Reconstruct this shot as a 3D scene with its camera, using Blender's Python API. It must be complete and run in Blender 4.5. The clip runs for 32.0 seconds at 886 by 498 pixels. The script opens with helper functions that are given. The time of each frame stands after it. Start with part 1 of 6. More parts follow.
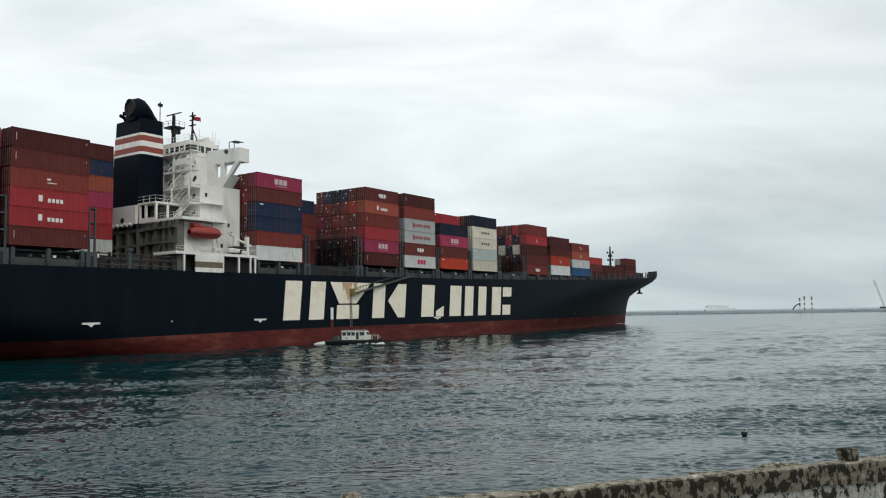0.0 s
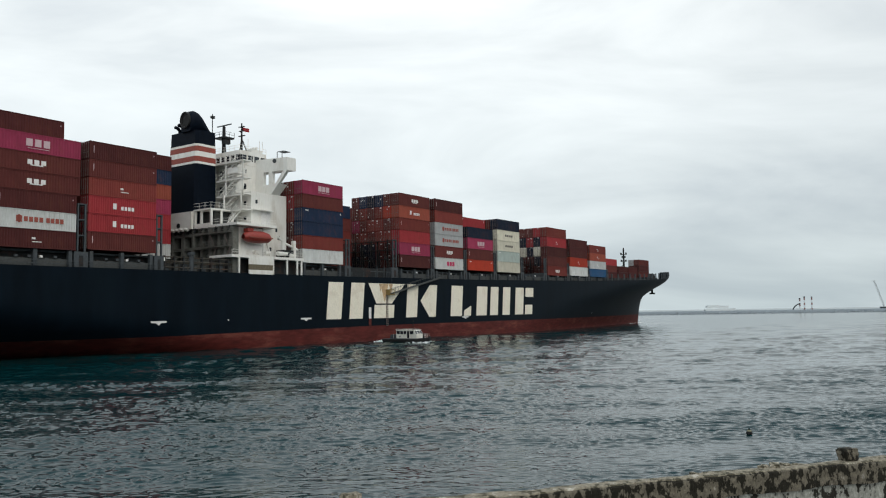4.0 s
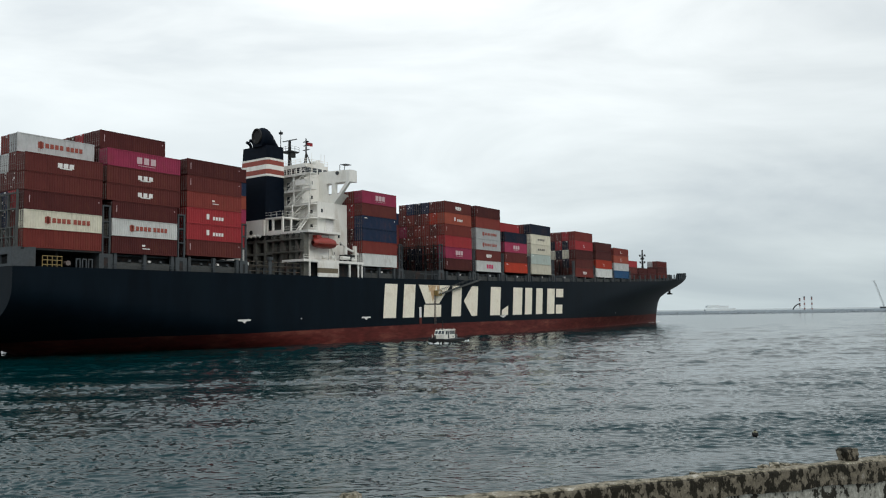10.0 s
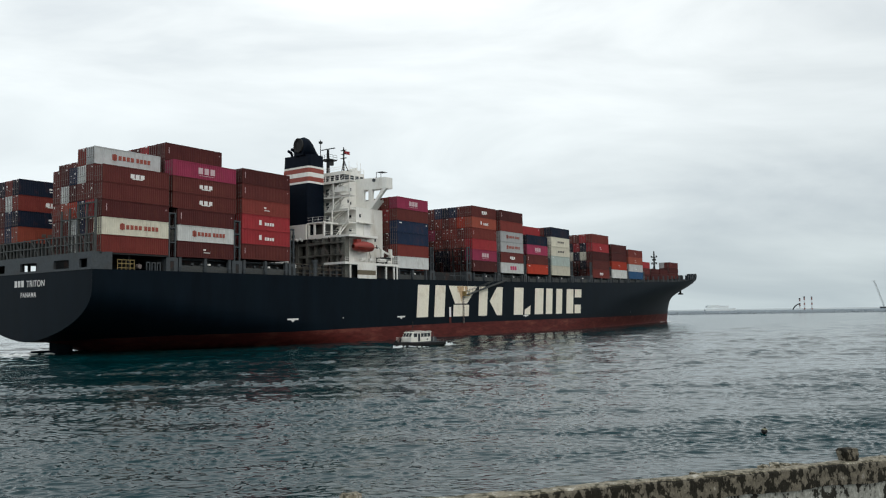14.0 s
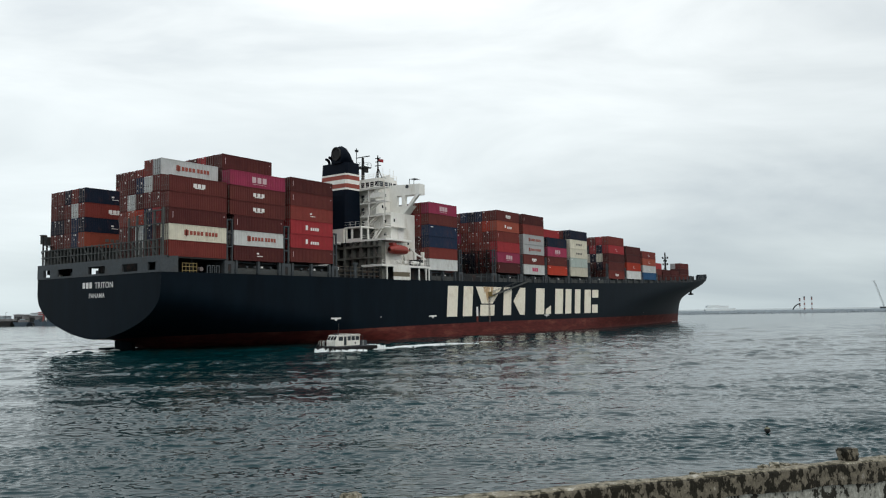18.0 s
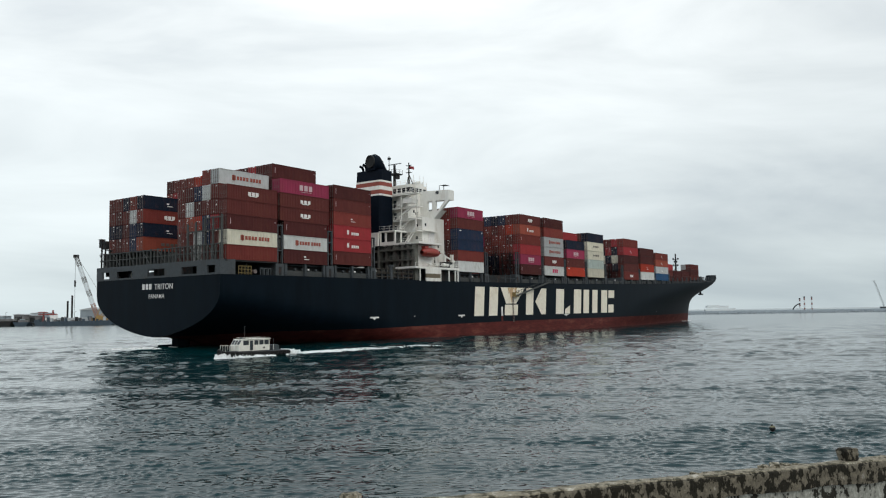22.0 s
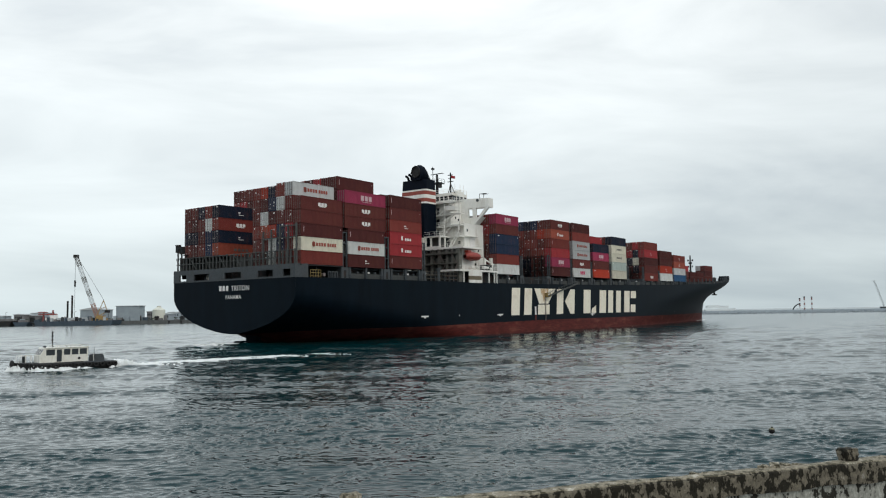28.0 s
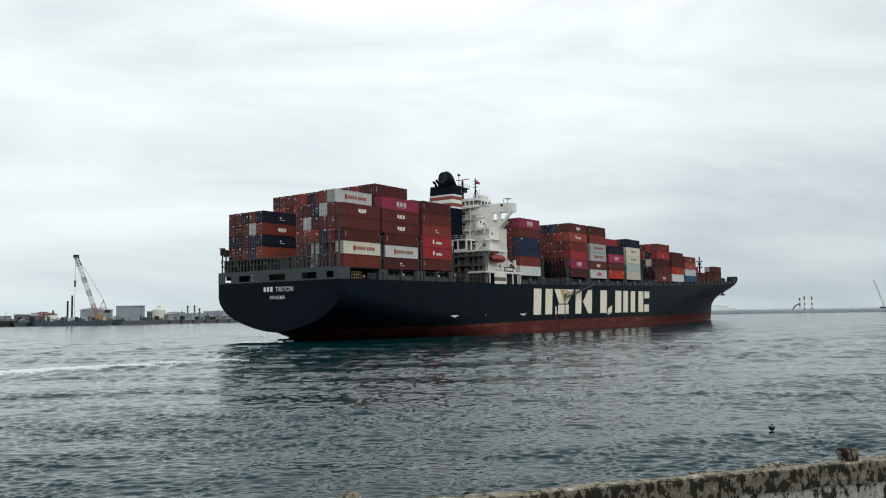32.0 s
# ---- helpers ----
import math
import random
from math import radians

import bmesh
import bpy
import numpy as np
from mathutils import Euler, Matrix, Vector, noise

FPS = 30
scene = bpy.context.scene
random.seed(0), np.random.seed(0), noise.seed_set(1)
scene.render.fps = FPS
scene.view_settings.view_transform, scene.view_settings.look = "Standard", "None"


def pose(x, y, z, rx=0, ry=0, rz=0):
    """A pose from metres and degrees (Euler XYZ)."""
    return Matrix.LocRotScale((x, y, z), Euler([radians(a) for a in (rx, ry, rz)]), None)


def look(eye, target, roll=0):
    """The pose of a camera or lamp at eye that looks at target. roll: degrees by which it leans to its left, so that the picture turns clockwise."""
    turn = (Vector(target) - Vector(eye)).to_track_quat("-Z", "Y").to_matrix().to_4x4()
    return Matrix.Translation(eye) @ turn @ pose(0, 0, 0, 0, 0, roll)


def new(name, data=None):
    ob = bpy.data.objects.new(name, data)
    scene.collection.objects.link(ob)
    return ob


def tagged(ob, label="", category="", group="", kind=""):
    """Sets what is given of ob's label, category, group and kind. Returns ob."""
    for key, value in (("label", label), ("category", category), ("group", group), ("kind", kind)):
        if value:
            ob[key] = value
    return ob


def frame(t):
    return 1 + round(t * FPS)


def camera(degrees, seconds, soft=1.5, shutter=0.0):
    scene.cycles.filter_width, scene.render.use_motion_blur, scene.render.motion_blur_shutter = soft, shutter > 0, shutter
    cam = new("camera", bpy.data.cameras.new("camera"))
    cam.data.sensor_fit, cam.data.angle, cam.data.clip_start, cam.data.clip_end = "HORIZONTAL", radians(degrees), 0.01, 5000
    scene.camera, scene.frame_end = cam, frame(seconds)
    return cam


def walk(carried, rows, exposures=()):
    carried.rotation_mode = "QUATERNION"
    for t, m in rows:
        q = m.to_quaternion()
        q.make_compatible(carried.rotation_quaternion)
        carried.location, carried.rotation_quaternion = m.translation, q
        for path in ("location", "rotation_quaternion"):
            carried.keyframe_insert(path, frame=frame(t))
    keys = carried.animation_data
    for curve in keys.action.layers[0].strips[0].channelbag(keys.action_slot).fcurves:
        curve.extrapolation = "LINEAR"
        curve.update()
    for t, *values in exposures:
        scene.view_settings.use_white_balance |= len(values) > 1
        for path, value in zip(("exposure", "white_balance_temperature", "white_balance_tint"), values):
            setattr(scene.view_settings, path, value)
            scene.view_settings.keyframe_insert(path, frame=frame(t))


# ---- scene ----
# ---- camera ----
EYE = (0.0, 0.0, 6.19)
TILT, LEAN = 4.602, 0.839
cam = camera(58.78, 32.0, soft=1.15)
VIEW = look(EYE, (0.0, math.cos(radians(TILT)), EYE[2] + math.sin(radians(TILT))), -LEAN)
walk(cam, [(0.0, VIEW), (32.0, VIEW)], exposures=[(0.0, 0.0), (32.0, 0.0)])

# ---- world and sun: a bright overcast sky ----
SUN_EL, SUN_AZ = radians(43), radians(141)
world = bpy.data.worlds.new("overcast_sky")
scene.world = world
world.use_nodes = True


def sky_nodes():
    nt = world.node_tree
    nt.nodes.clear()
    N = nt.nodes.new
    out, bg = N("ShaderNodeOutputWorld"), N("ShaderNodeBackground")
    sky = N("ShaderNodeTexSky")
    sky.sky_type, sky.sun_disc = "NISHITA", False
    sky.sun_elevation, sky.sun_rotation = SUN_EL, SUN_AZ
    sky.air_density, sky.dust_density = 1.0, 3.0
    tc, mp = N("ShaderNodeTexCoord"), N("ShaderNodeMapping")
    mp.inputs["Scale"].default_value = (1.2, 1.2, 5.0)
    mp.inputs["Location"].default_value = (0.35, 0.1, 0.4)
    n1 = N("ShaderNodeTexNoise")
    n1.inputs["Scale"].default_value, n1.inputs["Detail"].default_value = 1.7, 6.0
    n1.inputs["Roughness"].default_value, n1.inputs["Distortion"].default_value = 0.52, 0.5
    cr = N("ShaderNodeValToRGB")
    e = cr.color_ramp.elements
    e[0].position, e[0].color = 0.30, (0.72, 0.75, 0.78, 1)
    e[1].position, e[1].color = 0.66, (1.13, 1.135, 1.13, 1)
    mid = e.new(0.47)
    mid.color = (0.93, 0.945, 0.95, 1)
    sep = N("ShaderNodeSeparateXYZ")
    hz = N("ShaderNodeValToRGB")
    h = hz.color_ramp.elements
    h[0].position, h[0].color = 0.0, (0.675, 0.765, 0.79, 1)
    h[1].position, h[1].color = 0.85, (0.94, 1.08, 1.19, 1)
    h3 = h.new(0.42)
    h3.color = (1.06, 1.10, 1.11, 1)
    h2 = h.new(0.12)
    h2.color = (0.822, 0.89, 0.912, 1)
    mul = N("ShaderNodeMixRGB")
    mul.blend_type = "MULTIPLY"
    mul.inputs[0].default_value = 1.0
    veil = N("ShaderNodeMixRGB")
    veil.inputs[0].default_value = 0.06
    gain = N("ShaderNodeMixRGB")
    gain.blend_type = "MULTIPLY"
    gain.inputs[0].default_value = 1.0
    gain.inputs[2].default_value = (0.1, 0.1, 0.1, 1)
    L = nt.links.new
    L(tc.outputs["Generated"], mp.inputs["Vector"])
    L(mp.outputs["Vector"], n1.inputs["Vector"])
    L(n1.outputs["Fac"], cr.inputs["Fac"])
    L(tc.outputs["Generated"], sep.inputs["Vector"])
    L(sep.outputs["Z"], hz.inputs["Fac"])
    L(cr.outputs["Color"], mul.inputs[1])
    L(hz.outputs["Color"], mul.inputs[2])
    L(sky.outputs["Color"], gain.inputs[1])
    thick, deck = N("ShaderNodeMapRange"), N("ShaderNodeMixRGB")  # the cloud deck thickens towards the breakwater side
    thick.inputs[1].default_value, thick.inputs[2].default_value = -0.1, 0.6
    thick.inputs[3].default_value, thick.inputs[4].default_value = 1.0, 0.90
    deck.blend_type, deck.inputs[0].default_value = "MULTIPLY", 1.0
    L(sep.outputs["X"], thick.inputs[0])
    L(mul.outputs["Color"], deck.inputs[1])
    L(thick.outputs[0], deck.inputs[2])
    L(deck.outputs["Color"], veil.inputs[1])
    L(gain.outputs["Color"], veil.inputs[2])
    L(veil.outputs["Color"], bg.inputs["Color"])
    bg.inputs["Strength"].default_value = 1.0
    L(bg.outputs["Background"], out.inputs["Surface"])


sky_nodes()
sun_data = bpy.data.lights.new("sun", "SUN")
sun_data.energy, sun_data.angle, sun_data.color = 0.8, radians(35), (1.0, 0.92, 0.80)
sun = new("sun", sun_data)
sun.matrix_world = look((80.0, -100.0, 120.0), (0.0, 0.0, 0.0))


# ---- materials ----
def material(name, rgb, rough=0.6, metal=0.0, vary=0.15, grain=3.0, stain=None, stain_amount=0.0, stain_scale=0.6, bump=0.0, streak=1.0, rand=0.0, spec=0.4):
    """Paint, metal or stone with fine grain, larger stains and a little relief."""
    m = bpy.data.materials.new(name)
    m.use_nodes = True
    nt = m.node_tree
    N, L = nt.nodes.new, nt.links.new
    b = nt.nodes["Principled BSDF"]
    b.inputs["Roughness"].default_value, b.inputs["Metallic"].default_value = rough, metal
    b.inputs["Specular IOR Level"].default_value = spec
    tc, mp = N("ShaderNodeTexCoord"), N("ShaderNodeMapping")
    mp.inputs["Scale"].default_value = (1, 1, streak)
    L(tc.outputs["Object"], mp.inputs["Vector"])
    n1, n2 = N("ShaderNodeTexNoise"), N("ShaderNodeTexNoise")
    n1.inputs["Scale"].default_value, n1.inputs["Detail"].default_value = grain, 5
    n2.inputs["Scale"].default_value, n2.inputs["Detail"].default_value = stain_scale, 6
    n2.inputs["Roughness"].default_value = 0.65
    L(mp.outputs["Vector"], n1.inputs["Vector"])
    L(mp.outputs["Vector"], n2.inputs["Vector"])
    r1 = N("ShaderNodeMapRange")
    r1.inputs[1].default_value, r1.inputs[2].default_value = 0.25, 0.75
    r1.inputs[3].default_value, r1.inputs[4].default_value = 1 - vary, 1 + vary
    L(n1.outputs["Fac"], r1.inputs[0])
    base = N("ShaderNodeMixRGB")
    base.blend_type, base.inputs[0].default_value = "MULTIPLY", 1.0
    base.inputs[1].default_value = (*rgb, 1)
    L(r1.outputs[0], base.inputs[2])
    col = base.outputs[0]
    if rand:
        oi, r3, mx = N("ShaderNodeObjectInfo"), N("ShaderNodeMapRange"), N("ShaderNodeMixRGB")
        r3.inputs[3].default_value, r3.inputs[4].default_value = 1 - rand, 1 + rand
        L(oi.outputs["Random"], r3.inputs[0])
        mx.blend_type, mx.inputs[0].default_value = "MULTIPLY", 1.0
        L(col, mx.inputs[1])
        L(r3.outputs[0], mx.inputs[2])
        col = mx.outputs[0]
    if stain:
        r2, mx = N("ShaderNodeMapRange"), N("ShaderNodeMixRGB")
        r2.inputs[1].default_value, r2.inputs[2].default_value = 0.52, 0.72
        r2.inputs[3].default_value, r2.inputs[4].default_value = 0.0, stain_amount
        L(n2.outputs["Fac"], r2.inputs[0])
        L(r2.outputs[0], mx.inputs[0])
        L(col, mx.inputs[1])
        mx.inputs[2].default_value = (*stain, 1)
        col = mx.outputs[0]
    L(col, b.inputs["Base Color"])
    if bump:
        bp = N("ShaderNodeBump")
        bp.inputs["Strength"].default_value, bp.inputs["Distance"].default_value = 0.6, bump
        L(n1.outputs["Fac"], bp.inputs["Height"])
        L(bp.outputs["Normal"], b.inputs["Normal"])
    return m


RUST = (0.14, 0.05, 0.025)
M = {
    "navy": material("navy_hull_paint", (0.0032, 0.0072, 0.0118), 0.5, spec=0.05, vary=0.25, grain=0.5, stain=(0.004, 0.009, 0.013), stain_amount=0.7, stain_scale=0.12, streak=0.25),
    "red": material("antifouling_red", (0.085, 0.016, 0.013), 0.65, spec=0.15, vary=0.4, grain=0.5, stain=(0.21, 0.07, 0.05), stain_amount=0.7, stain_scale=0.14, streak=4.0),
    "ship_grey": material("grey_deck_paint", (0.056, 0.064, 0.070), 0.65, spec=0.25, vary=0.2, stain=(0.05, 0.04, 0.035), stain_amount=0.5),
    "ship_mid": material("mid_grey_casing_paint", (0.07, 0.074, 0.072), 0.7, vary=0.25, stain=(0.09, 0.08, 0.06), stain_amount=0.4, spec=0.2),
    "ship_dark": material("dark_deck_steel", (0.022, 0.024, 0.025), 0.75, spec=0.2, vary=0.3, stain=RUST, stain_amount=0.3),
    "white": material("white_ship_paint", (0.75, 0.735, 0.69), 0.5, vary=0.06, stain=(0.42, 0.36, 0.28), stain_amount=0.6, stain_scale=0.35, streak=0.3),
    "cream": material("cream_lettering_paint", (0.80, 0.74, 0.61), 0.5, vary=0.1, stain=(0.45, 0.33, 0.2), stain_amount=0.4, stain_scale=0.3),
    "funnel": material("funnel_navy_paint", (0.003, 0.006, 0.012), 0.55, spec=0.06, vary=0.2, grain=1.0),
    "funnel_red": material("funnel_red_paint", (0.25, 0.050, 0.033), 0.6, vary=0.3),
    "casing": material("worn_grey_casing_paint", (0.135, 0.135, 0.12), 0.7, vary=0.25, stain=(0.10, 0.075, 0.05), stain_amount=0.5, spec=0.2),
    "rust_wash": material("rust_stained_cream", (0.50, 0.34, 0.19), 0.7, vary=0.35, grain=1.5, stain=(0.70, 0.62, 0.48), stain_amount=0.8, stain_scale=0.9),
    "screen": material("drab_screen_paint", (0.14, 0.115, 0.078), 0.7, vary=0.2, stain=(0.08, 0.065, 0.05), stain_amount=0.5, spec=0.2),
    "pipe": material("brown_grey_pipe_paint", (0.055, 0.048, 0.038), 0.7, vary=0.3, stain=RUST, stain_amount=0.5, spec=0.2),
    "glass": material("dark_window_glass", (0.02, 0.025, 0.03), 0.1, vary=0.0, spec=0.6),
    # rubber and black paint; also the painted shade in the casing bays
    "black": material("black_rubber_and_shade", (0.012, 0.012, 0.012), 0.8, vary=0.3),
    "orange": material("lifeboat_orange", (0.26, 0.032, 0.022), 0.5, vary=0.15),
    "yellow": material("safety_yellow", (0.22, 0.16, 0.06), 0.6, vary=0.2),
    "rod": material("galvanised_rod", (0.16, 0.13, 0.12), 0.6, 0.2),
    "mark_white": material("white_marking_paint", (0.72, 0.70, 0.68), 0.6, vary=0.1),
    "mark_red": material("red_marking_paint", (0.28, 0.06, 0.04), 0.6, vary=0.1),
    "mark_dark": material("dark_marking_paint", (0.10, 0.09, 0.08), 0.6, vary=0.1),
    "mark_pale": material("faded_marking_paint", (0.52, 0.38, 0.40), 0.6, vary=0.1),
    "mark_pink": material("magenta_marking_paint", (0.45, 0.02, 0.09), 0.6, vary=0.1),
}
PAINTS = {
    "brown": (0.140, 0.034, 0.030), "dark brown": (0.084, 0.021, 0.020), "red brown": (0.220, 0.044, 0.036), "red": (0.37, 0.040, 0.047),
    "magenta": (0.36, 0.045, 0.10), "white": (0.66, 0.67, 0.65), "cream": (0.74, 0.70, 0.57), "grey": (0.52, 0.53, 0.53), "pale green": (0.46, 0.53, 0.49),
    "blue": (0.018, 0.034, 0.075), "navy": (0.009, 0.016, 0.034), "orange": (0.36, 0.085, 0.055), "scarlet": (0.45, 0.05, 0.026), "sky blue": (0.03, 0.11, 0.24),
}
BOXPAINT = {k: material(k.replace(" ", "_") + "_container_paint", c, 0.65, spec=0.15, vary=0.14, grain=1.2, stain=tuple(0.55 * a + 0.45 * b for a, b in zip(c, RUST)), stain_amount=0.6, stain_scale=0.7, streak=0.5, rand=0.16) for k, c in ((k, tuple(0.78 * v for v in c)) for k, c in PAINTS.items())}


# ---- mesh helpers ----
class Geo:
    """Collects vertices and faces of one mesh."""

    def __init__(self):
        self.v, self.f = [], []

    def add(self, verts, faces):
        n = len(self.v)
        self.v.extend(tuple(p) for p in verts)
        self.f.extend(tuple(i + n for i in q) for q in faces)
        return self

    def box(self, x0, x1, y0, y1, z0, z1, m=None):
        p = [Vector((x, y, z)) for z in (z0, z1) for y in (y0, y1) for x in (x0, x1)]
        if m is not None:
            p = [m @ q for q in p]
        return self.add(p, [(0, 2, 3, 1), (4, 5, 7, 6), (0, 1, 5, 4), (2, 6, 7, 3), (0, 4, 6, 2), (1, 3, 7, 5)])

    def tube(self, a, b, r, n=6, r2=None, caps=True):
        a, b = Vector(a), Vector(b)
        w = (b - a).normalized()
        u = w.orthogonal().normalized()
        k = w.cross(u)
        r2 = r if r2 is None else r2
        ring = [(math.cos(2 * math.pi * i / n), math.sin(2 * math.pi * i / n)) for i in range(n)]
        p = [a + (u * c + k * s) * r for c, s in ring] + [b + (u * c + k * s) * r2 for c, s in ring]
        f = [(i, (i + 1) % n, n + (i + 1) % n, n + i) for i in range(n)]
        if caps:
            f += [tuple(range(n - 1, -1, -1)), tuple(range(n, 2 * n))]
        return self.add(p, f)

    def prism(self, poly, y0, y1):
        """A closed outline in x and z, drawn out along y."""
        n = len(poly)
        p = [(x, y0, z) for x, z in poly] + [(x, y1, z) for x, z in poly]
        return self.add(p, [tuple(range(n)), tuple(range(2 * n - 1, n - 1, -1))] + [(i, n + i, n + (i + 1) % n, (i + 1) % n) for i in range(n)])

    def plan(self, poly, z0, z1):
        """A closed outline in x and y, drawn out upwards."""
        n = len(poly)
        p = [(x, y, z0) for x, y in poly] + [(x, y, z1) for x, y in poly]
        return self.add(p, [tuple(range(n - 1, -1, -1)), tuple(range(n, 2 * n))] + [(i, (i + 1) % n, n + (i + 1) % n, n + i) for i in range(n)])

    def grid(self, rows, close=False):
        n = len(rows[0])
        f = []
        for i in range(len(rows) - 1):
            for j in range(n - 1 + close):
                k = (j + 1) % n
                f.append((i * n + j, i * n + k, (i + 1) * n + k, (i + 1) * n + j))
        return self.add([p for r in rows for p in r], f)

    def mesh(self, name, smooth=False):
        me = bpy.data.meshes.new(name)
        me.from_pydata(self.v, [], self.f)
        bm = bmesh.new()
        bm.from_mesh(me)
        bmesh.ops.recalc_face_normals(bm, faces=bm.faces)
        bm.to_mesh(me)
        bm.free()
        if smooth:
            me.polygons.foreach_set("use_smooth", [True] * len(me.polygons))
        me.update()
        return me


def part(name, geo, mat, parent, label="", smooth=False):
    me = geo if isinstance(geo, bpy.types.Mesh) else geo.mesh(name, smooth)
    if not me.materials:
        me.materials.append(mat)
    ob = new(name, me)
    ob.parent = parent
    if label:
        tagged(ob, label)
    return ob


def thing(name, label, category, m=None, group="", kind=""):
    ob = new(name)
    ob.empty_display_size = 0.5
    if m is not None:
        ob.matrix_basis = m
    return tagged(ob, label, category, group, kind)


MOVERS = []  # (thing, place on the ship)
SHIP_PATH = [(0, -50.478, 168.937, 55.538), (4, -43.302, 178.759, 55.247), (8, -36.068, 188.688, 54.971), (12, -28.778, 198.722, 54.71), (16, -21.429, 208.861, 54.465), (20, -14.024, 219.107, 54.234), (24, -6.561, 229.457, 54.019), (28, 0.96, 239.914, 53.818), (32, 8.538, 250.476, 53.633)]
SHIP_ROWS = [(t, pose(x, y, 0, 0, -0.134, r)) for t, x, y, r in SHIP_PATH]


# ---- water ----
def water_material():
    m = bpy.data.materials.new("harbour_water")
    m.use_nodes = True
    nt = m.node_tree
    N, L = nt.nodes.new, nt.links.new
    b = nt.nodes["Principled BSDF"]
    b.inputs["Base Color"].default_value = (0.0, 0.020, 0.0225, 1)
    b.inputs["Roughness"].default_value = 0.045
    b.inputs["IOR"].default_value = 1.33
    b.inputs["Specular IOR Level"].default_value = 0.5
    tc = N("ShaderNodeTexCoord")
    heights = []
    for scale, stretch, amount, detail, dist in ((0.03, (1.0, 2.0, 1), 0.25, 2, 0.6), (2.2, (0.5, 1.4, 1), 0.030, 2, 0.3), (6.5, (0.55, 1.4, 1), 0.007, 2, 0.3)):
        mp, n = N("ShaderNodeMapping"), N("ShaderNodeTexNoise")
        mp.inputs["Scale"].default_value = stretch
        mp.inputs["Rotation"].default_value = (0, 0, 0.05 + 0.1 * len(heights))
        n.inputs["Scale"].default_value, n.inputs["Detail"].default_value, n.inputs["Distortion"].default_value = scale, detail, dist
        L(tc.outputs["Object"], mp.inputs["Vector"])
        L(mp.outputs["Vector"], n.inputs["Vector"])
        crest = N("ShaderNodeMath")  # ridged: sharp little crests
        crest.operation = "PINGPONG"
        crest.inputs[1].default_value = 1.0
        L(n.outputs["Fac"], crest.inputs[0])
        k = N("ShaderNodeMath")
        k.operation = "MULTIPLY"
        k.inputs[1].default_value = amount
        L(crest.outputs[0], k.inputs[0])
        heights.append(k)
    s = heights[0]
    for k in heights[1:]:
        a = N("ShaderNodeMath")
        L(s.outputs[0], a.inputs[0])
        L(k.outputs[0], a.inputs[1])
        s = a
    bp = N("ShaderNodeBump")
    bp.inputs["Distance"].default_value = 3.2
    sp, fall = N("ShaderNodeSeparateXYZ"), N("ShaderNodeMapRange")  # the finest ripples, steeper out in the open wind
    fall.inputs[1].default_value, fall.inputs[2].default_value = 40.0, 170.0
    fall.inputs[3].default_value, fall.inputs[4].default_value = 0.16, 0.5
    L(tc.outputs["Object"], sp.inputs["Vector"])
    L(sp.outputs["Y"], fall.inputs[0])
    L(fall.outputs[0], bp.inputs["Strength"])
    blur = N("ShaderNodeMapRange")  # ripples too fine to tell apart count as roughness
    blur.inputs[1].default_value, blur.inputs[2].default_value = 60.0, 400.0
    blur.inputs[3].default_value, blur.inputs[4].default_value = 0.03, 0.13
    L(sp.outputs["Y"], blur.inputs[0])
    L(blur.outputs[0], b.inputs["Roughness"])
    L(s.outputs[0], bp.inputs["Height"])
    L(bp.outputs["Normal"], b.inputs["Normal"])
    return m


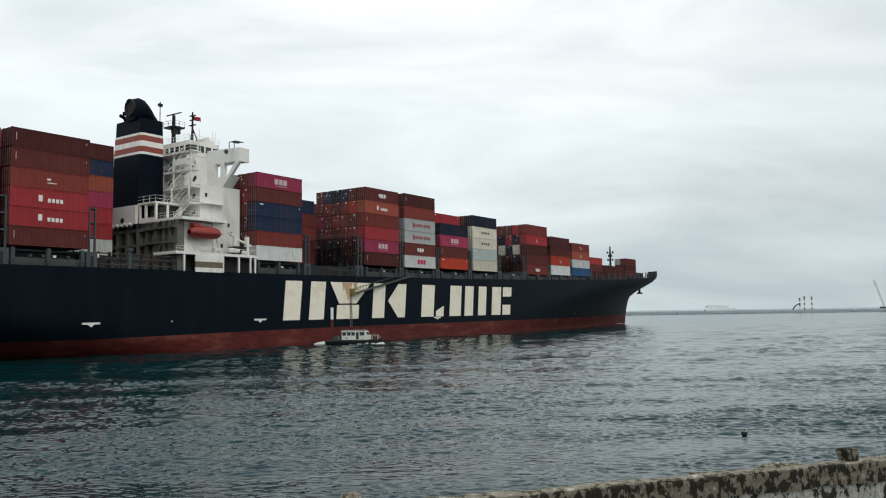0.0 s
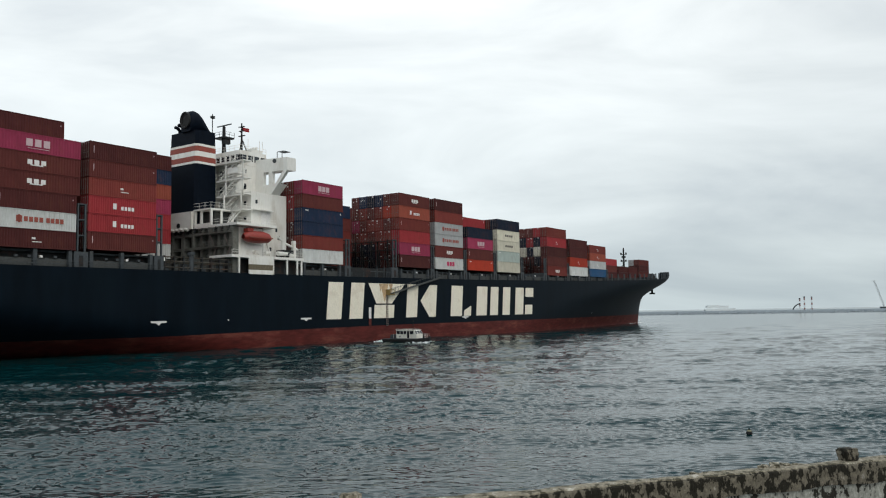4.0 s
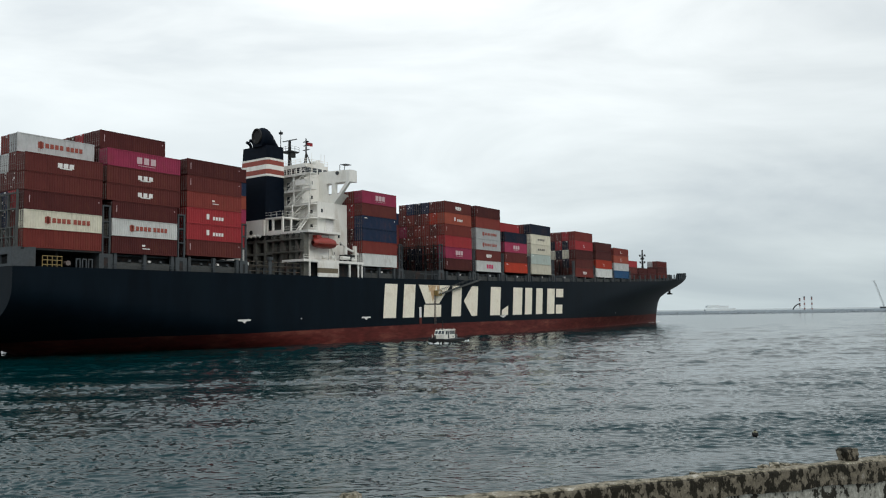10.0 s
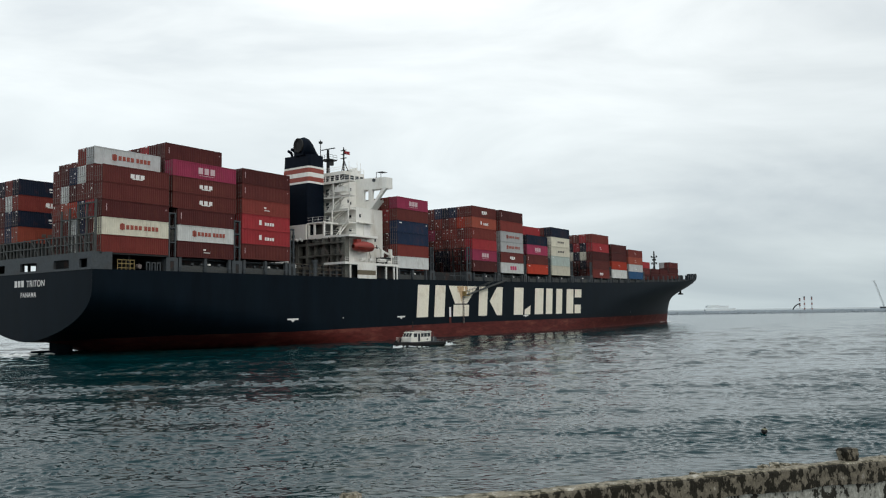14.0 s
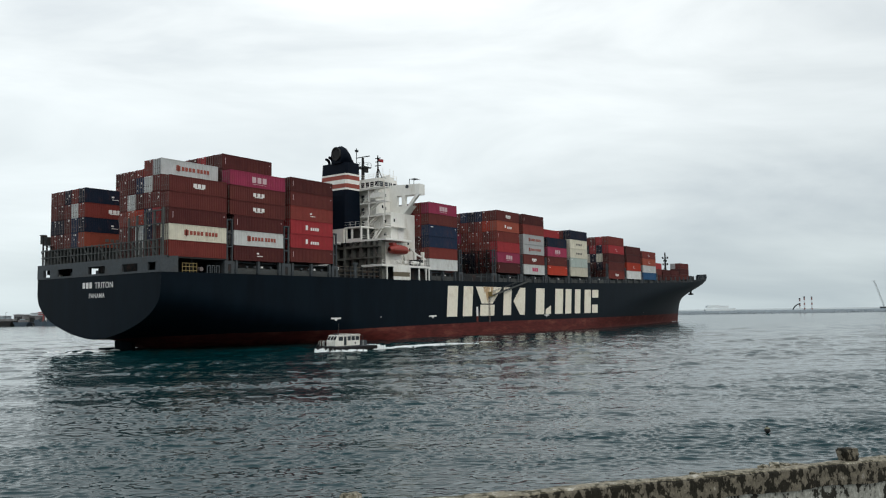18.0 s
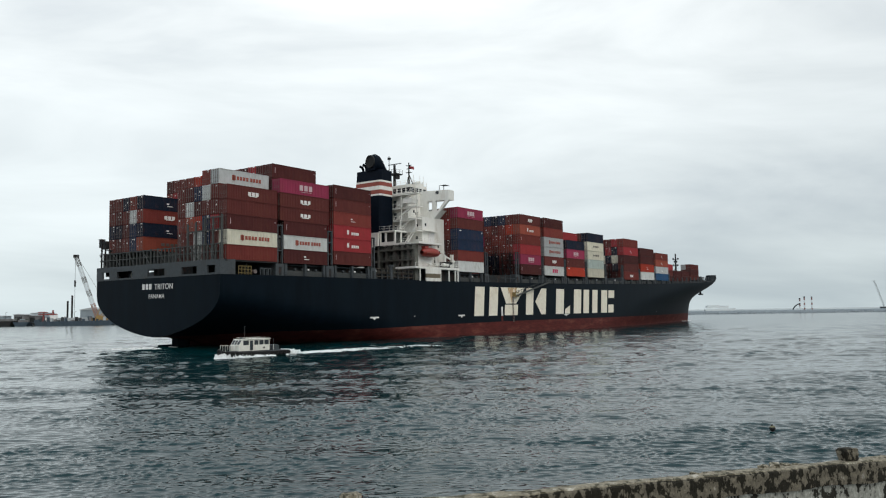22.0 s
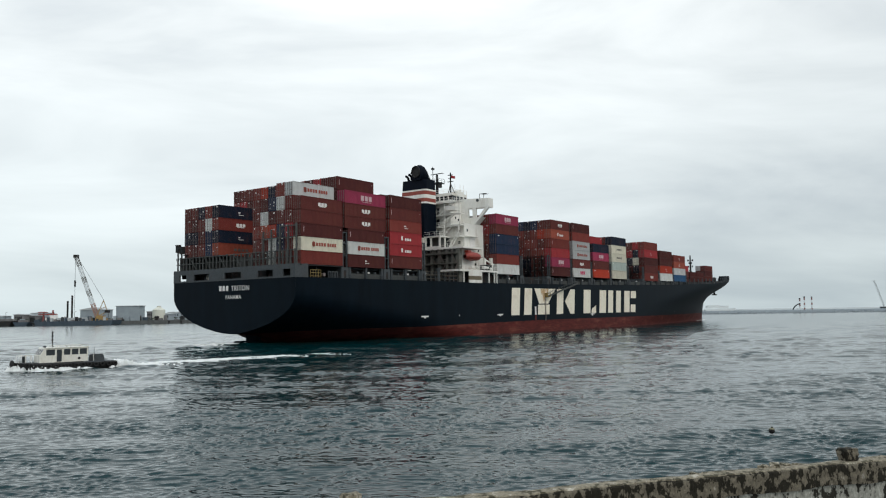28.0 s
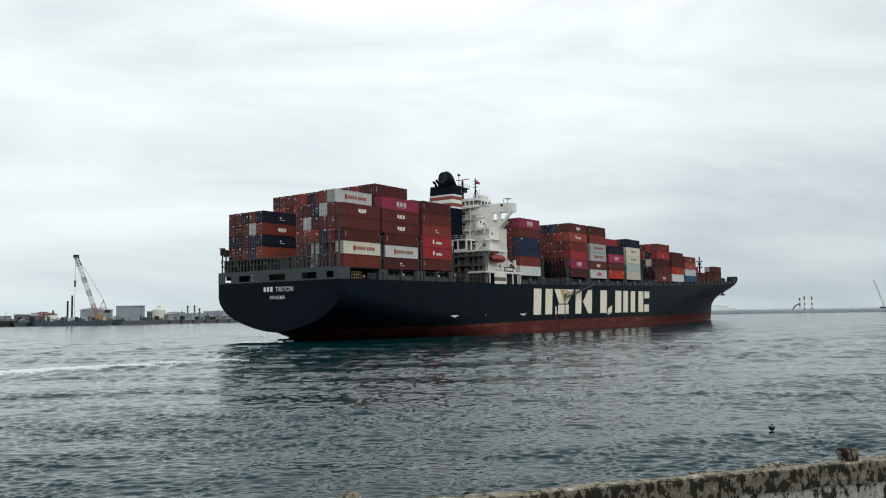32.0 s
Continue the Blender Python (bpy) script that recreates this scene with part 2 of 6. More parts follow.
def build_water():
    """Wind waves on one sheet that is finer near the quay and reaches the horizon."""
    rs = np.random.RandomState(3)
    d = [21.0]
    while d[-1] < 760.0:  # rows closer together towards the quay
        d.append(d[-1] + min(max(0.048, 3.4e-5 * d[-1] ** 2), 0.0062 * d[-1]))
    step = np.gradient(np.array(d))
    d = np.array(d)
    cols = 900
    u = np.linspace(-1, 1, cols + 1)
    X = (u[None, :] * (0.60 * d[:, None] + 11.0)).astype(np.float32)
    Y = np.repeat(d[:, None], len(u), 1).astype(np.float32)
    gap = np.maximum(step, 2 * (0.60 * d + 11.0) / cols)[:, None]
    Z, DX, DY = np.zeros_like(X), np.zeros_like(X), np.zeros_like(X)
    WX, WY = X + 0.5 * np.sin(0.55 * Y + 0.3 * X) + 0.35 * np.sin(1.3 * X - 0.4 * Y), Y + 0.12 * np.sin(0.9 * X + 0.35 * Y) + 0.15 * np.sin(0.37 * X - 0.8 * Y)
    waves = [(0.14 * (1.1 / 0.14) ** rs.rand(), -1.60 + rs.randn() * 0.42, 1.0) for _ in range(190)]
    waves += [(1.6 + 4.5 * rs.rand() ** 1.5, -1.55 + rs.randn() * 0.8, 1.0) for _ in range(40)]
    norm = math.sqrt(2.0 / sum((w * lam ** -0.55) ** 2 for lam, _, w in waves))
    for lam, way, w in waves:
        k = 2 * math.pi / lam
        amp = WAVE_SLOPE * norm * w * lam ** -0.55 / k
        q = k * (WX * math.cos(way) + WY * math.sin(way)) + rs.rand() * 6.283
        fade = np.clip((lam / gap - 2.0) / 2.0, 0, 1)
        rows = fade[:, 0] > 0
        Z[rows] += (fade[rows] * amp) * np.sin(q[rows])
        c = (fade[rows] * amp * 0.45) * np.cos(q[rows])  # crests drawn together
        DX[rows] += math.cos(way) * c
        DY[rows] += math.sin(way) * c
    Z *= (np.clip((760.0 - d) / 200.0, 0, 1) * np.interp(d, [30, 50, 80, 115, 170, 300], [0.82, 1.0, 1.6, 3.0, 4.2, 4.2]))[:, None]
    gust = np.zeros_like(X)  # cat's paws: patches of steeper and of flatter water
    for _ in range(16):
        lam, way = 5.0 * 7.0 ** rs.rand(), -1.57 + rs.randn() * 0.7
        gust += np.sin(2 * math.pi / lam * (0.45 * X * math.cos(way) + Y * math.sin(way)) + rs.rand() * 6.283)
    swell = np.clip(0.97 + 0.13 * gust, 0.4, 1.7)
    Z *= swell
    X, Y = X + DX * swell, Y + DY * swell
    r, c = X.shape
    verts = np.stack([X, Y, Z], -1).reshape(-1, 3)
    idx = np.arange(r * c).reshape(r, c)
    quads = np.stack([idx[:-1, :-1], idx[:-1, 1:], idx[1:, 1:], idx[1:, :-1]], -1).reshape(-1, 4)
    flat = np.array([(x, y, -0.3) for y in (-300, 0, 300, 700, 1500, 4700) for x in (-4200, -1500, -600, 0, 600, 1500, 4200)], float)
    m = len(verts)
    far = np.array([(m + j * 7 + i, m + j * 7 + i + 1, m + (j + 1) * 7 + i + 1, m + (j + 1) * 7 + i) for j in range(5) for i in range(6)])
    faces = np.concatenate([quads, far]).astype(np.int32)
    co = np.concatenate([verts, flat]).astype(np.float32)
    me = bpy.data.meshes.new("water")
    me.vertices.add(len(co))
    me.vertices.foreach_set("co", co.ravel())
    me.loops.add(faces.size)
    me.loops.foreach_set("vertex_index", faces.ravel())
    me.polygons.add(len(faces))
    me.polygons.foreach_set("loop_start", np.arange(0, faces.size, 4, dtype=np.int32))
    me.polygons.foreach_set("use_smooth", np.ones(len(faces), dtype=bool))
    me.update(calc_edges=True)
    me.validate()
    return tagged(part("water", me, water_material(), None), "dark rippled green-grey harbour water", "water", kind="structure")


WAVE_SLOPE = 0.36
water = build_water()

# ---- the container ship ----
ship = thing("container_ship", "navy-hulled container ship with red boot-topping and white deckhouse", "ship")
BEAM, X_AFT, X_STEM = 22.9, -83.0, 237.0


def lerp(a, b, t):
    return a + (b - a) * t


def curve(x, pts):
    """Piecewise smooth value through pairs."""
    if x <= pts[0][0]:
        return pts[0][1]
    for (a, va), (b, vb) in zip(pts, pts[1:]):
        if x <= b:
            return lerp(va, vb, (x - a) / (b - a))
    return pts[-1][1]


def deck_z(x):
    return curve(x, [(-83, 14.0), (4, 14.2), (63, 14.8), (129, 16.0), (185, 17.6), (230, 19.6), (270, 21.0)])


def tip_x(z):
    return curve(z, [(-2, 235.5), (0, 236.5), (6, 238.5), (12, 242.6), (15, 248.2), (17, 254), (19, 260), (20.5, 262.2), (22, 262.2), (25, 260.5)])


def counter_z(x):
    return curve(x, [(-83, 2.3), (-79, 2.1), (-73, 1.0), (-70, -0.4), (-44, -3.2), (-30, -6.5), (-18, -13.6)])


def half_breadth(x, z):
    b = BEAM
    if x < -18:  # run to the stern
        t = (x - X_AFT) / 65.0
        z0, z1 = counter_z(x), 11.0 - 9 * t
        b = lerp(20.4, BEAM, min(1.0, t * 3.5) ** 0.7)
        if z < z1:
            k = max(0.0, (z - z0) / (z1 - z0))
            b *= (1 - (1 - k) ** lerp(2.1, 2.4, t)) ** (1 / 1.5)
    elif x > 60:
        start = curve(z, [(0, 75), (8, 105), (16, 160), (24, 175)])
        tip = tip_x(z)
        if x > start:
            u = min(1.0, (x - start) / (tip - start))
            p, q = curve(z, [(0, 1.5), (16, 2.2)]), curve(z, [(0, 1.15), (12, 0.92), (16, 0.71), (18, 0.61), (20, 0.56), (22, 0.56), (25, 0.68)])
            b *= (1 - u ** p) ** q
    return max(b, 0.02)


def centre(x):
    return curve(x, [(-83, -1.9), (-60, 0.0)])


def paint_line(x):
    return curve(x, [(-83, 2.32), (-79, 2.4), (-73, 2.75), (-66, 2.95), (-40, 2.85), (-14, 3.15), (20, 3.4), (300, 3.4)])


def build_hull():
    def loft(low, high, nz, name, mat, label):
        g = Geo()
        for side in (-1, 1):
            rows = []
            stern = [-83, -82.5, -81, -79, -76, -73, -70, -66, -62, -58, -54, -50, -45, -40, -35, -30, -25, -18]
            mids = [0, 20, 40, 60]
            for x in stern + mids:
                a, b = low(x), high(x)
                rows.append([(x, centre(x) + side * half_breadth(x, z), z) for z in [a + (b - a) * j / nz for j in range(nz + 1)]])
            for v in range(1, 41):
                row = []
                for j in range(nz + 1):
                    xx = 60 + (tip_x(0) - 60) * v / 40
                    z = low(xx) + (high(xx) - low(xx)) * j / nz
                    x = 60 + (tip_x(z) - 60) * (1 - (1 - v / 40) ** 1.25)
                    z = low(x) + (high(x) - low(x)) * j / nz
                    x = min(x, tip_x(z))
                    row.append((x, side * half_breadth(x, z), z))
                rows.append(row)
            g.grid(rows)
        return part(name, g, mat, ship, label, True)

    def z_low(x):
        return max(-2.0, counter_z(x)) if x < -60 else -2.0

    hull = loft(paint_line, deck_z, 10, "hull", M["navy"], "navy blue painted steel hull side")
    loft(z_low, lambda x: paint_line(x) - 0.002, 4, "boot_topping", M["red"], "worn red antifouling band along the waterline")
    # transom
    g = Geo()
    zs = [2.3 + (14.0 - 2.3) * (j / 16) ** 1.5 for j in range(17)]
    g.grid([[(X_AFT - 0.01, -1.9 - half_breadth(X_AFT, z), z), (X_AFT - 0.05, -1.9, z), (X_AFT - 0.01, -1.9 + half_breadth(X_AFT, z), z)] for z in zs])
    part("transom", g, M["navy"], ship, "flat navy transom with rounded lower edge")
    # main deck
    g = Geo()
    xs = [-83, -70, -50, 0, 60, 100, 130, 160, 180, 200, 215, 230, 240, 250, 256]
    g.grid([[(x, centre(x) - half_breadth(x, deck_z(x)) + 0.1, deck_z(x) - 0.15), (x, centre(x) + half_breadth(x, deck_z(x)) - 0.1, deck_z(x) - 0.15)] for x in xs])
    part("main_deck", g, M["ship_dark"], ship)
    # bow bulwark
    g = Geo()
    for side in (-1, 1):
        rows = []
        for x in [232, 234.5, 237, 240, 243, 246, 249, 252, 255, 257, 259, 260.5, 261.6]:
            z0 = deck_z(x) - 0.2
            row = []
            top = lerp(22.6, 23.8, (x - 232) / 29.6)
            for z in (z0, lerp(z0, top, 0.5), top):
                xx = min(x, tip_x(z) - 0.01)
                row.append((xx, side * half_breadth(min(xx, tip_x(21.5) - 0.01), min(z, 21.5)) * (1.0 if z < 22 else 0.985), z))
            rows.append(row)
        g.grid(rows)
    part("bow_bulwark", g, M["navy"], ship, "navy bow bulwark", True)
    # rudder and skeg under the counter
    g = Geo().plan([(-78.7, -1.9), (-77.6, -2.4), (-75.4, -2.45), (-74.5, -2.0), (-74.5, -1.8), (-75.4, -1.35), (-77.6, -1.4)], -2, 2.4).plan([(-81.9, -1.9), (-78.8, -2.05), (-78.8, -1.75)], -0.4, 0.75)
    part("rudder", g, M["navy"], ship)
    return hull


hull = build_hull()


def build_lettering():
    """The painted name on the side as plain cream bars, blocks and wedges."""
    y, z0, z1, lean = -BEAM - 0.03, 5.05, 12.95, 0.10

    def slab(*corners):
        g = Geo().prism([(x + lean * v * (z1 - z0), lerp(z0, z1, v)) for x, v in corners], y, y + 0.05)
        part("painted_slab", g, M["cream"], hull, "cream painted slab on the navy hull")

    def bar(a, b, c=0.0, d=1.0):
        slab((a, c), (b, c), (b, d), (a, d))

    bar(-0.3, 4.3)
    bar(6.9, 11.3)
    slab((15.8, 0.42), (21.4, 0.42), (26.0, 1), (12.6, 1))
    bar(15.2, 22.4, 0.0, 0.38)
    bar(27.1, 31.4)
    slab((32.6, 0.5), (36.6, 0), (39.3, 0), (39.3, 1), (36.2, 1))
    bar(45.9, 51.2)
    slab((52.2, 0), (55.6, 0), (55.6, 0.34), (52.2, 0.18))
    bar(58.3, 63.6)
    bar(65.4, 69.6)
    bar(72.2, 76.3)
    bar(79.4, 84.3)
    bar(85.4, 89.9, 0.0, 0.36)
    bar(85.4, 90.3, 0.66, 1.0)


build_lettering()


def corrugated_shell(length, width, height):
    """A freight container's walls with pressed ribs, corner posts and rails."""
    g = Geo()
    hx, hy = length / 2, width / 2
    n = 30
    step = (length - 0.5) / n
    for side in (-1, 1):
        line = [(-hx + 0.25, 0.0)]
        for i in range(n):
            x = -hx + 0.25 + i * step
            line += [(x + step * 0.3, 0.0), (x + step * 0.42, -0.045), (x + step * 0.83, -0.045), (x + step * 0.95, 0.0)]
        line.append((hx - 0.25, 0.0))
        g.grid([[(x, side * (hy - 0.03 + d), z) for x, d in line] for z in (0.15, height - 0.12)])
        g.box(-hx, hx, side * hy - 0.05, side * hy + 0.05 - 0.05 * (side + 1), 0.0, 0.16)
        g.box(-hx, hx, side * (hy - 0.04) - 0.04, side * (hy - 0.04) + 0.04, height - 0.13, height)
        for e in (-1, 1):
            g.box(e * (hx - 0.125) - 0.125, e * (hx - 0.125) + 0.125, side * (hy - 0.09) - 0.09, side * (hy - 0.09) + 0.09, 0.0, height + 0.01)
    g.box(-hx + 0.06, hx - 0.06, -hy + 0.06, hy - 0.06, height - 0.06, height - 0.02)
    g.box(-hx + 0.05, -hx + 0.10, -hy + 0.1, hy - 0.1, 0.02, height - 0.03)
    g.box(hx - 0.10, hx - 0.05, -hy + 0.1, hy - 0.1, 0.02, height - 0.03)
    g.box(-hx + 0.1, hx - 0.1, -hy + 0.1, hy - 0.1, 0.05, 0.1)
    return g


CACHE = {}


def container_mesh(length, height, paint):
    key = (round(length, 2), round(height, 2), paint)
    if key not in CACHE:
        base = (key[0], key[1])
        if base not in CACHE:
            CACHE[base] = corrugated_shell(length, 2.44, height).mesh("container_shell")
        me = CACHE[base].copy()
        me.materials.append(BOXPAINT[paint])
        CACHE[key] = me
    return CACHE[key]


def door_mesh(height, paint):
    key = ("door", round(height, 2), paint)
    if key not in CACHE:
        g = Geo().box(-0.04, 0.0, -0.57, 0.57, 0.16, height - 0.14)
        for z in (0.25, 0.48, 0.72):
            g.box(-0.055, -0.04, -0.5, 0.5, height * z - 0.09, height * z + 0.09)
        me = g.mesh("door")
        me.materials.append(BOXPAINT[paint])
        CACHE[key] = me
    return CACHE[key]


def rod_mesh(height):
    key = ("rod", round(height, 2))
    if key not in CACHE:
        g = Geo()
        g.tube((-0.09, 0, 0.1), (-0.09, 0, height - 0.1), 0.035, 5)
        g.box(-0.13, -0.05, -0.05, 0.25, height * 0.36, height * 0.36 + 0.08)
        for z in (0.12, 0.5, 0.88):
            g.box(-0.11, -0.04, -0.07, 0.07, height * z - 0.06, height * z + 0.06)
        me = g.mesh("lock_rod")
        me.materials.append(M["rod"])
        CACHE[key] = me
    return CACHE[key]


def bar_row(n, first, step, z, w, h):
    """A row of equal bars on a long side: shares of length and height, size in metres."""
    return [(first + step * i, z, w, h) for i in range(n)]


MARKS = {
    "blocks": ("mark_pale", bar_row(3, -0.08, 0.095, 0.52, 0.95, 1.1) + [(0.02, 0.22, 3.2, 0.08)]),
    "pairs": ("mark_white", bar_row(3, -0.07, 0.075, 0.5, 0.72, 0.7) + [(0.005, 0.34, 1.9, 0.16)]),
    "line": ("mark_red", [(-0.21, 0.5, 0.85, 0.95), (-0.21, 0.5, 0.3, 1.15)] + bar_row(4, -0.13, 0.062, 0.5, 0.56, 0.72) + bar_row(4, 0.14, 0.058, 0.5, 0.52, 0.72)),
    "short": ("mark_white", [(-0.13, 0.5, 0.6, 0.95)] + bar_row(4, -0.02, 0.052, 0.42, 0.44, 0.6)),
    "dash": ("mark_white", [(-0.03, 0.52, 0.55, 0.3), (0.01, 0.34, 1.4, 0.13)]),
    "dark": ("mark_dark", bar_row(4, -0.12, 0.09, 0.5, 0.8, 0.6)),
    "pinkblocks": ("mark_pink", bar_row(3, -0.06, 0.095, 0.5, 0.95, 1.1)),
    "code": ("mark_pale", [(-0.44, 0.55, 0.1, 1.1), (0.455, 0.72, 0.14, 0.2)]),
    "tag": ("mark_white", [(-0.40, 0.82, 0.9, 0.2), (0.44, 0.8, 0.22, 0.3)]),
}


def mark_mesh(mat, w, h):
    key = ("mark", mat, w, h)
    if key not in CACHE:
        me = Geo().box(-w / 2, w / 2, -1.225, -1.19, -h / 2, h / 2).mesh("side_marking")
        me.materials.append(M[mat])
        CACHE[key] = me
    return CACHE[key]


def label_mesh(w, h):
    key = ("label", w, h)
    if key not in CACHE:
        me = Geo().box(-0.04, 0.0, -w / 2, w / 2, -h / 2, h / 2).mesh("door_label")
        me.materials.append(M["mark_white"])
        CACHE[key] = me
    return CACHE[key]


rng2 = random.Random(21)


def container(x0, x1, y, z, height, paint, mark="", doors=True, placard=False):
    """One freight container: doors face aft."""
    L = x1 - x0
    words = {"": "plain ribbed sides", "code": "a white code bar", "tag": "small white tags", "blocks": "three large white blocks", "pairs": "three white blocks", "line": "a row of red bars", "short": "a short row of white bars",
             "dash": "a small white bar", "dark": "dark bars", "pinkblocks": "magenta blocks"}[mark]
    ob = thing("shipping_container", f"{paint} steel shipping container with {words}", "container", group="containers stacked on the ship")
    part("shell", container_mesh(L, height, paint), None, ob)
    if doors:
        for s in (-1, 1):
            d = part("door", door_mesh(height, paint), None, ob)
            d.location = (-L / 2 + 0.03, s * 0.59, 0)
            for e in (-0.3, 0.3):
                part("lock_rod", rod_mesh(height), None, d).location = (0, e, 0)
        if placard:
            k = rng2.random()
            if k < 0.75:
                part("door_label", label_mesh(0.24, 0.3 if k < 0.3 else 0.16), None, ob).location = (-L / 2 - 0.03, rng2.choice((-0.62, 0.55)), height * rng2.choice((0.84, 0.62)))
            for _ in range(rng2.randint(0, 3)):
                part("door_label", label_mesh(0.2, 0.14), None, ob).location = (-L / 2 - 0.03, rng2.uniform(-0.95, 0.95), height * rng2.uniform(0.15, 0.9))
            if k > 0.4:
                part("door_label", label_mesh(0.5, 0.16), None, ob).location = (-L / 2 - 0.03, -0.6, height * 0.93)
    if mark:
        mat, bars = MARKS[mark]
        for u, v, w, h in bars:
            part("side_marking", mark_mesh(mat, w, h), None, ob, words).location = (u * L, 0, v * height)
    MOVERS.append((ob, pose((x0 + x1) / 2, y, z)))
    return ob


PITCH = 2.52
COL = [-21.42 + PITCH * i for i in range(18)]  # starboard to port
COMMON = ["brown", "red brown", "brown", "dark brown", "brown", "red brown", "red brown", "brown", "dark brown", "brown", "red brown", "brown", "blue", "red", "grey", "brown", "red brown", "scarlet"]
rng = random.Random(7)
STOWED = Geo()


def bay(x0, x1, z, h, near, cols, faced=(), roofs=(), inner=None, paints=None):
    """One bay across the ship. near: tiers of the starboard column (paint, mark). cols: {column: tiers}.
    faced: columns whose after ends are in the open; roofs: columns whose top box is in the open."""
    for j, (paint, mark) in enumerate(near):
        container(x0, x1, COL[0], z + j * h, h - 0.03, paint, mark)
    h = inner or h
    for c, tiers in cols.items():
        for j in range(tiers):
            if c in faced or (c in roofs and j >= tiers - 2):
                container(x0, x1, COL[c], z + j * h, h - 0.03, rng.choice(paints(j, c) if paints else COMMON), "" if c not in roofs else "tag", placard=c in faced)
            else:
                STOWED.box(x0 + 0.1, x1 - 0.1, COL[c] - 1.2, COL[c] + 1.2, z + j * h, z + (j + 1) * h - 0.05)


def build_cargo():
    f = range
    # aftermost bay, starboard block and port block with a gap between them
    bay(-81.7, -69.5, 16.75, 2.83, [("red brown", ""), ("cream", "line"), ("dark brown", "code"), ("brown", ""), ("brown", "pairs")], {c: 5 for c in f(1, 6)}, faced=f(1, 6), inner=2.9, paints=lambda j, c: [["brown", "brown", "white", "dark brown", "dark brown"], ["brown", "blue", "white", "brown", "brown"], ["red", "blue", "scarlet", "orange", "red brown"], ["brown", "brown", "dark brown", "white", "brown"], ["brown", "white", "blue", "dark brown", "brown"]][j][c - 1:c])
    container(-81.7, -69.5, COL[1], 16.75 + 5 * 2.9, 2.87, "grey", "line")
    container(-81.7, -69.5, COL[2], 16.75 + 5 * 2.9, 2.87, "red brown", "", placard=True)
    for c in f(10, 15):
        for j in f(4):
            paint = [["orange", "blue", "brown", "dark brown", "brown"], ["navy", "blue", "dark brown", "navy", "navy"], ["red brown", "white", "brown", "dark brown", "brown"], ["navy", "red brown", "navy", "brown", "brown"]][j][c - 10]
            container(-81.9, -69.7, COL[c] + 1.0, 19.9 + j * 2.86, 2.83, paint, ["dark", "dash", "pairs", "dash"][j] if c == 10 else "", placard=True)
    # second bay: long boxes above
    bay(-67.7, -55.5, 16.6, 2.83, [("dark brown", "dash"), ("white", "line"), ("dark brown", "code")], {c: 3 for c in f(1, 16)})
    for j, (p, k) in enumerate([("brown", "pairs"), ("brown", "pairs"), ("magenta", "blocks")]):
        container(-68.7, -55.0, COL[0], 16.6 + (3 + j) * 2.83, 2.80, p, k)
    for c in f(1, 15):
        for j in f(3, 7):
            if j >= 5 or c == 1:
                container(-68.5, -56.3, COL[c], 16.6 + j * 2.9, 2.87, "dark brown" if c == 1 else rng.choice(["brown", "red brown", "red", "brown", "dark brown", "red brown", "navy", "scarlet"]), "code" if c == 1 else "", placard=c > 2)
            else:
                STOWED.box(-68.2, -56.4, COL[c] - 1.2, COL[c] + 1.2, 16.6 + j * 2.9, 16.6 + (j + 1) * 2.9 - 0.05)
    # third bay
    bay(-53.5, -41.4, 16.9, 2.87, [("brown", "code"), ("red", "short"), ("red", "short"), ("red brown", "dash"), ("brown", "code"), ("dark brown", "code")], {c: 6 for c in f(1, 17)}, roofs=(1, 2))
    # inner stack before the funnel
    for c in f(6):
        y = -7.75 + PITCH * c
        for j in f(7):
            if c == 0:
                container(-40.7, -28.5, y, 17.2 + j * 2.83, 2.8, ["white", "red", "red", "magenta", "orange", "blue", "dark brown"][j], "pairs" if j == 3 else "")
            else:
                STOWED.box(-40.6, -28.6, y - 1.2, y + 1.2, 17.2 + j * 2.83, 17.2 + (j + 1) * 2.83 - 0.05)
    # before the deckhouse
    bay(-6.9, 5.3, 16.8, 2.85, [("white", ""), ("red brown", ""), ("blue", ""), ("blue", "tag"), ("brown", ""), ("magenta", "blocks")], {c: 6 for c in f(1, 17)}, faced=f(1, 5))
    for j in f(5):
        container(9.8, 22.0, COL[5], 17.0 + j * 3.05, 3.02, ["brown", "dark brown", "red brown", "brown", "blue"][j], "")
    bay(9.8, 22.0, 17.0, 3.05, [], {c: 5 for c in f(6, 17)})
    doors = [["dark brown", "brown", "navy", "dark brown", "navy"], ["dark brown", "brown", "navy", "navy", "dark brown"], ["red brown", "red brown", "brown", "red brown", "brown"], ["brown", "red brown", "red brown", "brown", "magenta"], ["scarlet", "red brown", "brown", "red brown", "brown"], ["brown", "blue", "navy", "blue", "brown"]]
    bay(25.3, 37.7, 17.1, 2.97, [("dark brown", "code"), ("magenta", "blocks"), ("red", ""), ("red brown", "code"), ("orange", "short"), ("brown", "pairs")], {c: 6 for c in f(1, 6)}, faced=f(1, 6), paints=lambda j, c: doors[j][c - 1:c])
    bay(40.0, 52.8, 17.1, 3.0, [("white", "pinkblocks"), ("brown", "pairs"), ("grey", "line"), ("grey", "line"), ("red brown", ""), ("dark brown", "code")], {c: 6 for c in f(1, 17)}, roofs=(1,))
    bay(55.1, 68.2, 17.3, 2.95, [("scarlet", "tag"), ("brown", "code"), ("magenta", "blocks"), ("navy", "")], {c: 5 for c in f(1, 17)}, roofs=(1, 2), paints=lambda j, c: ["red"])
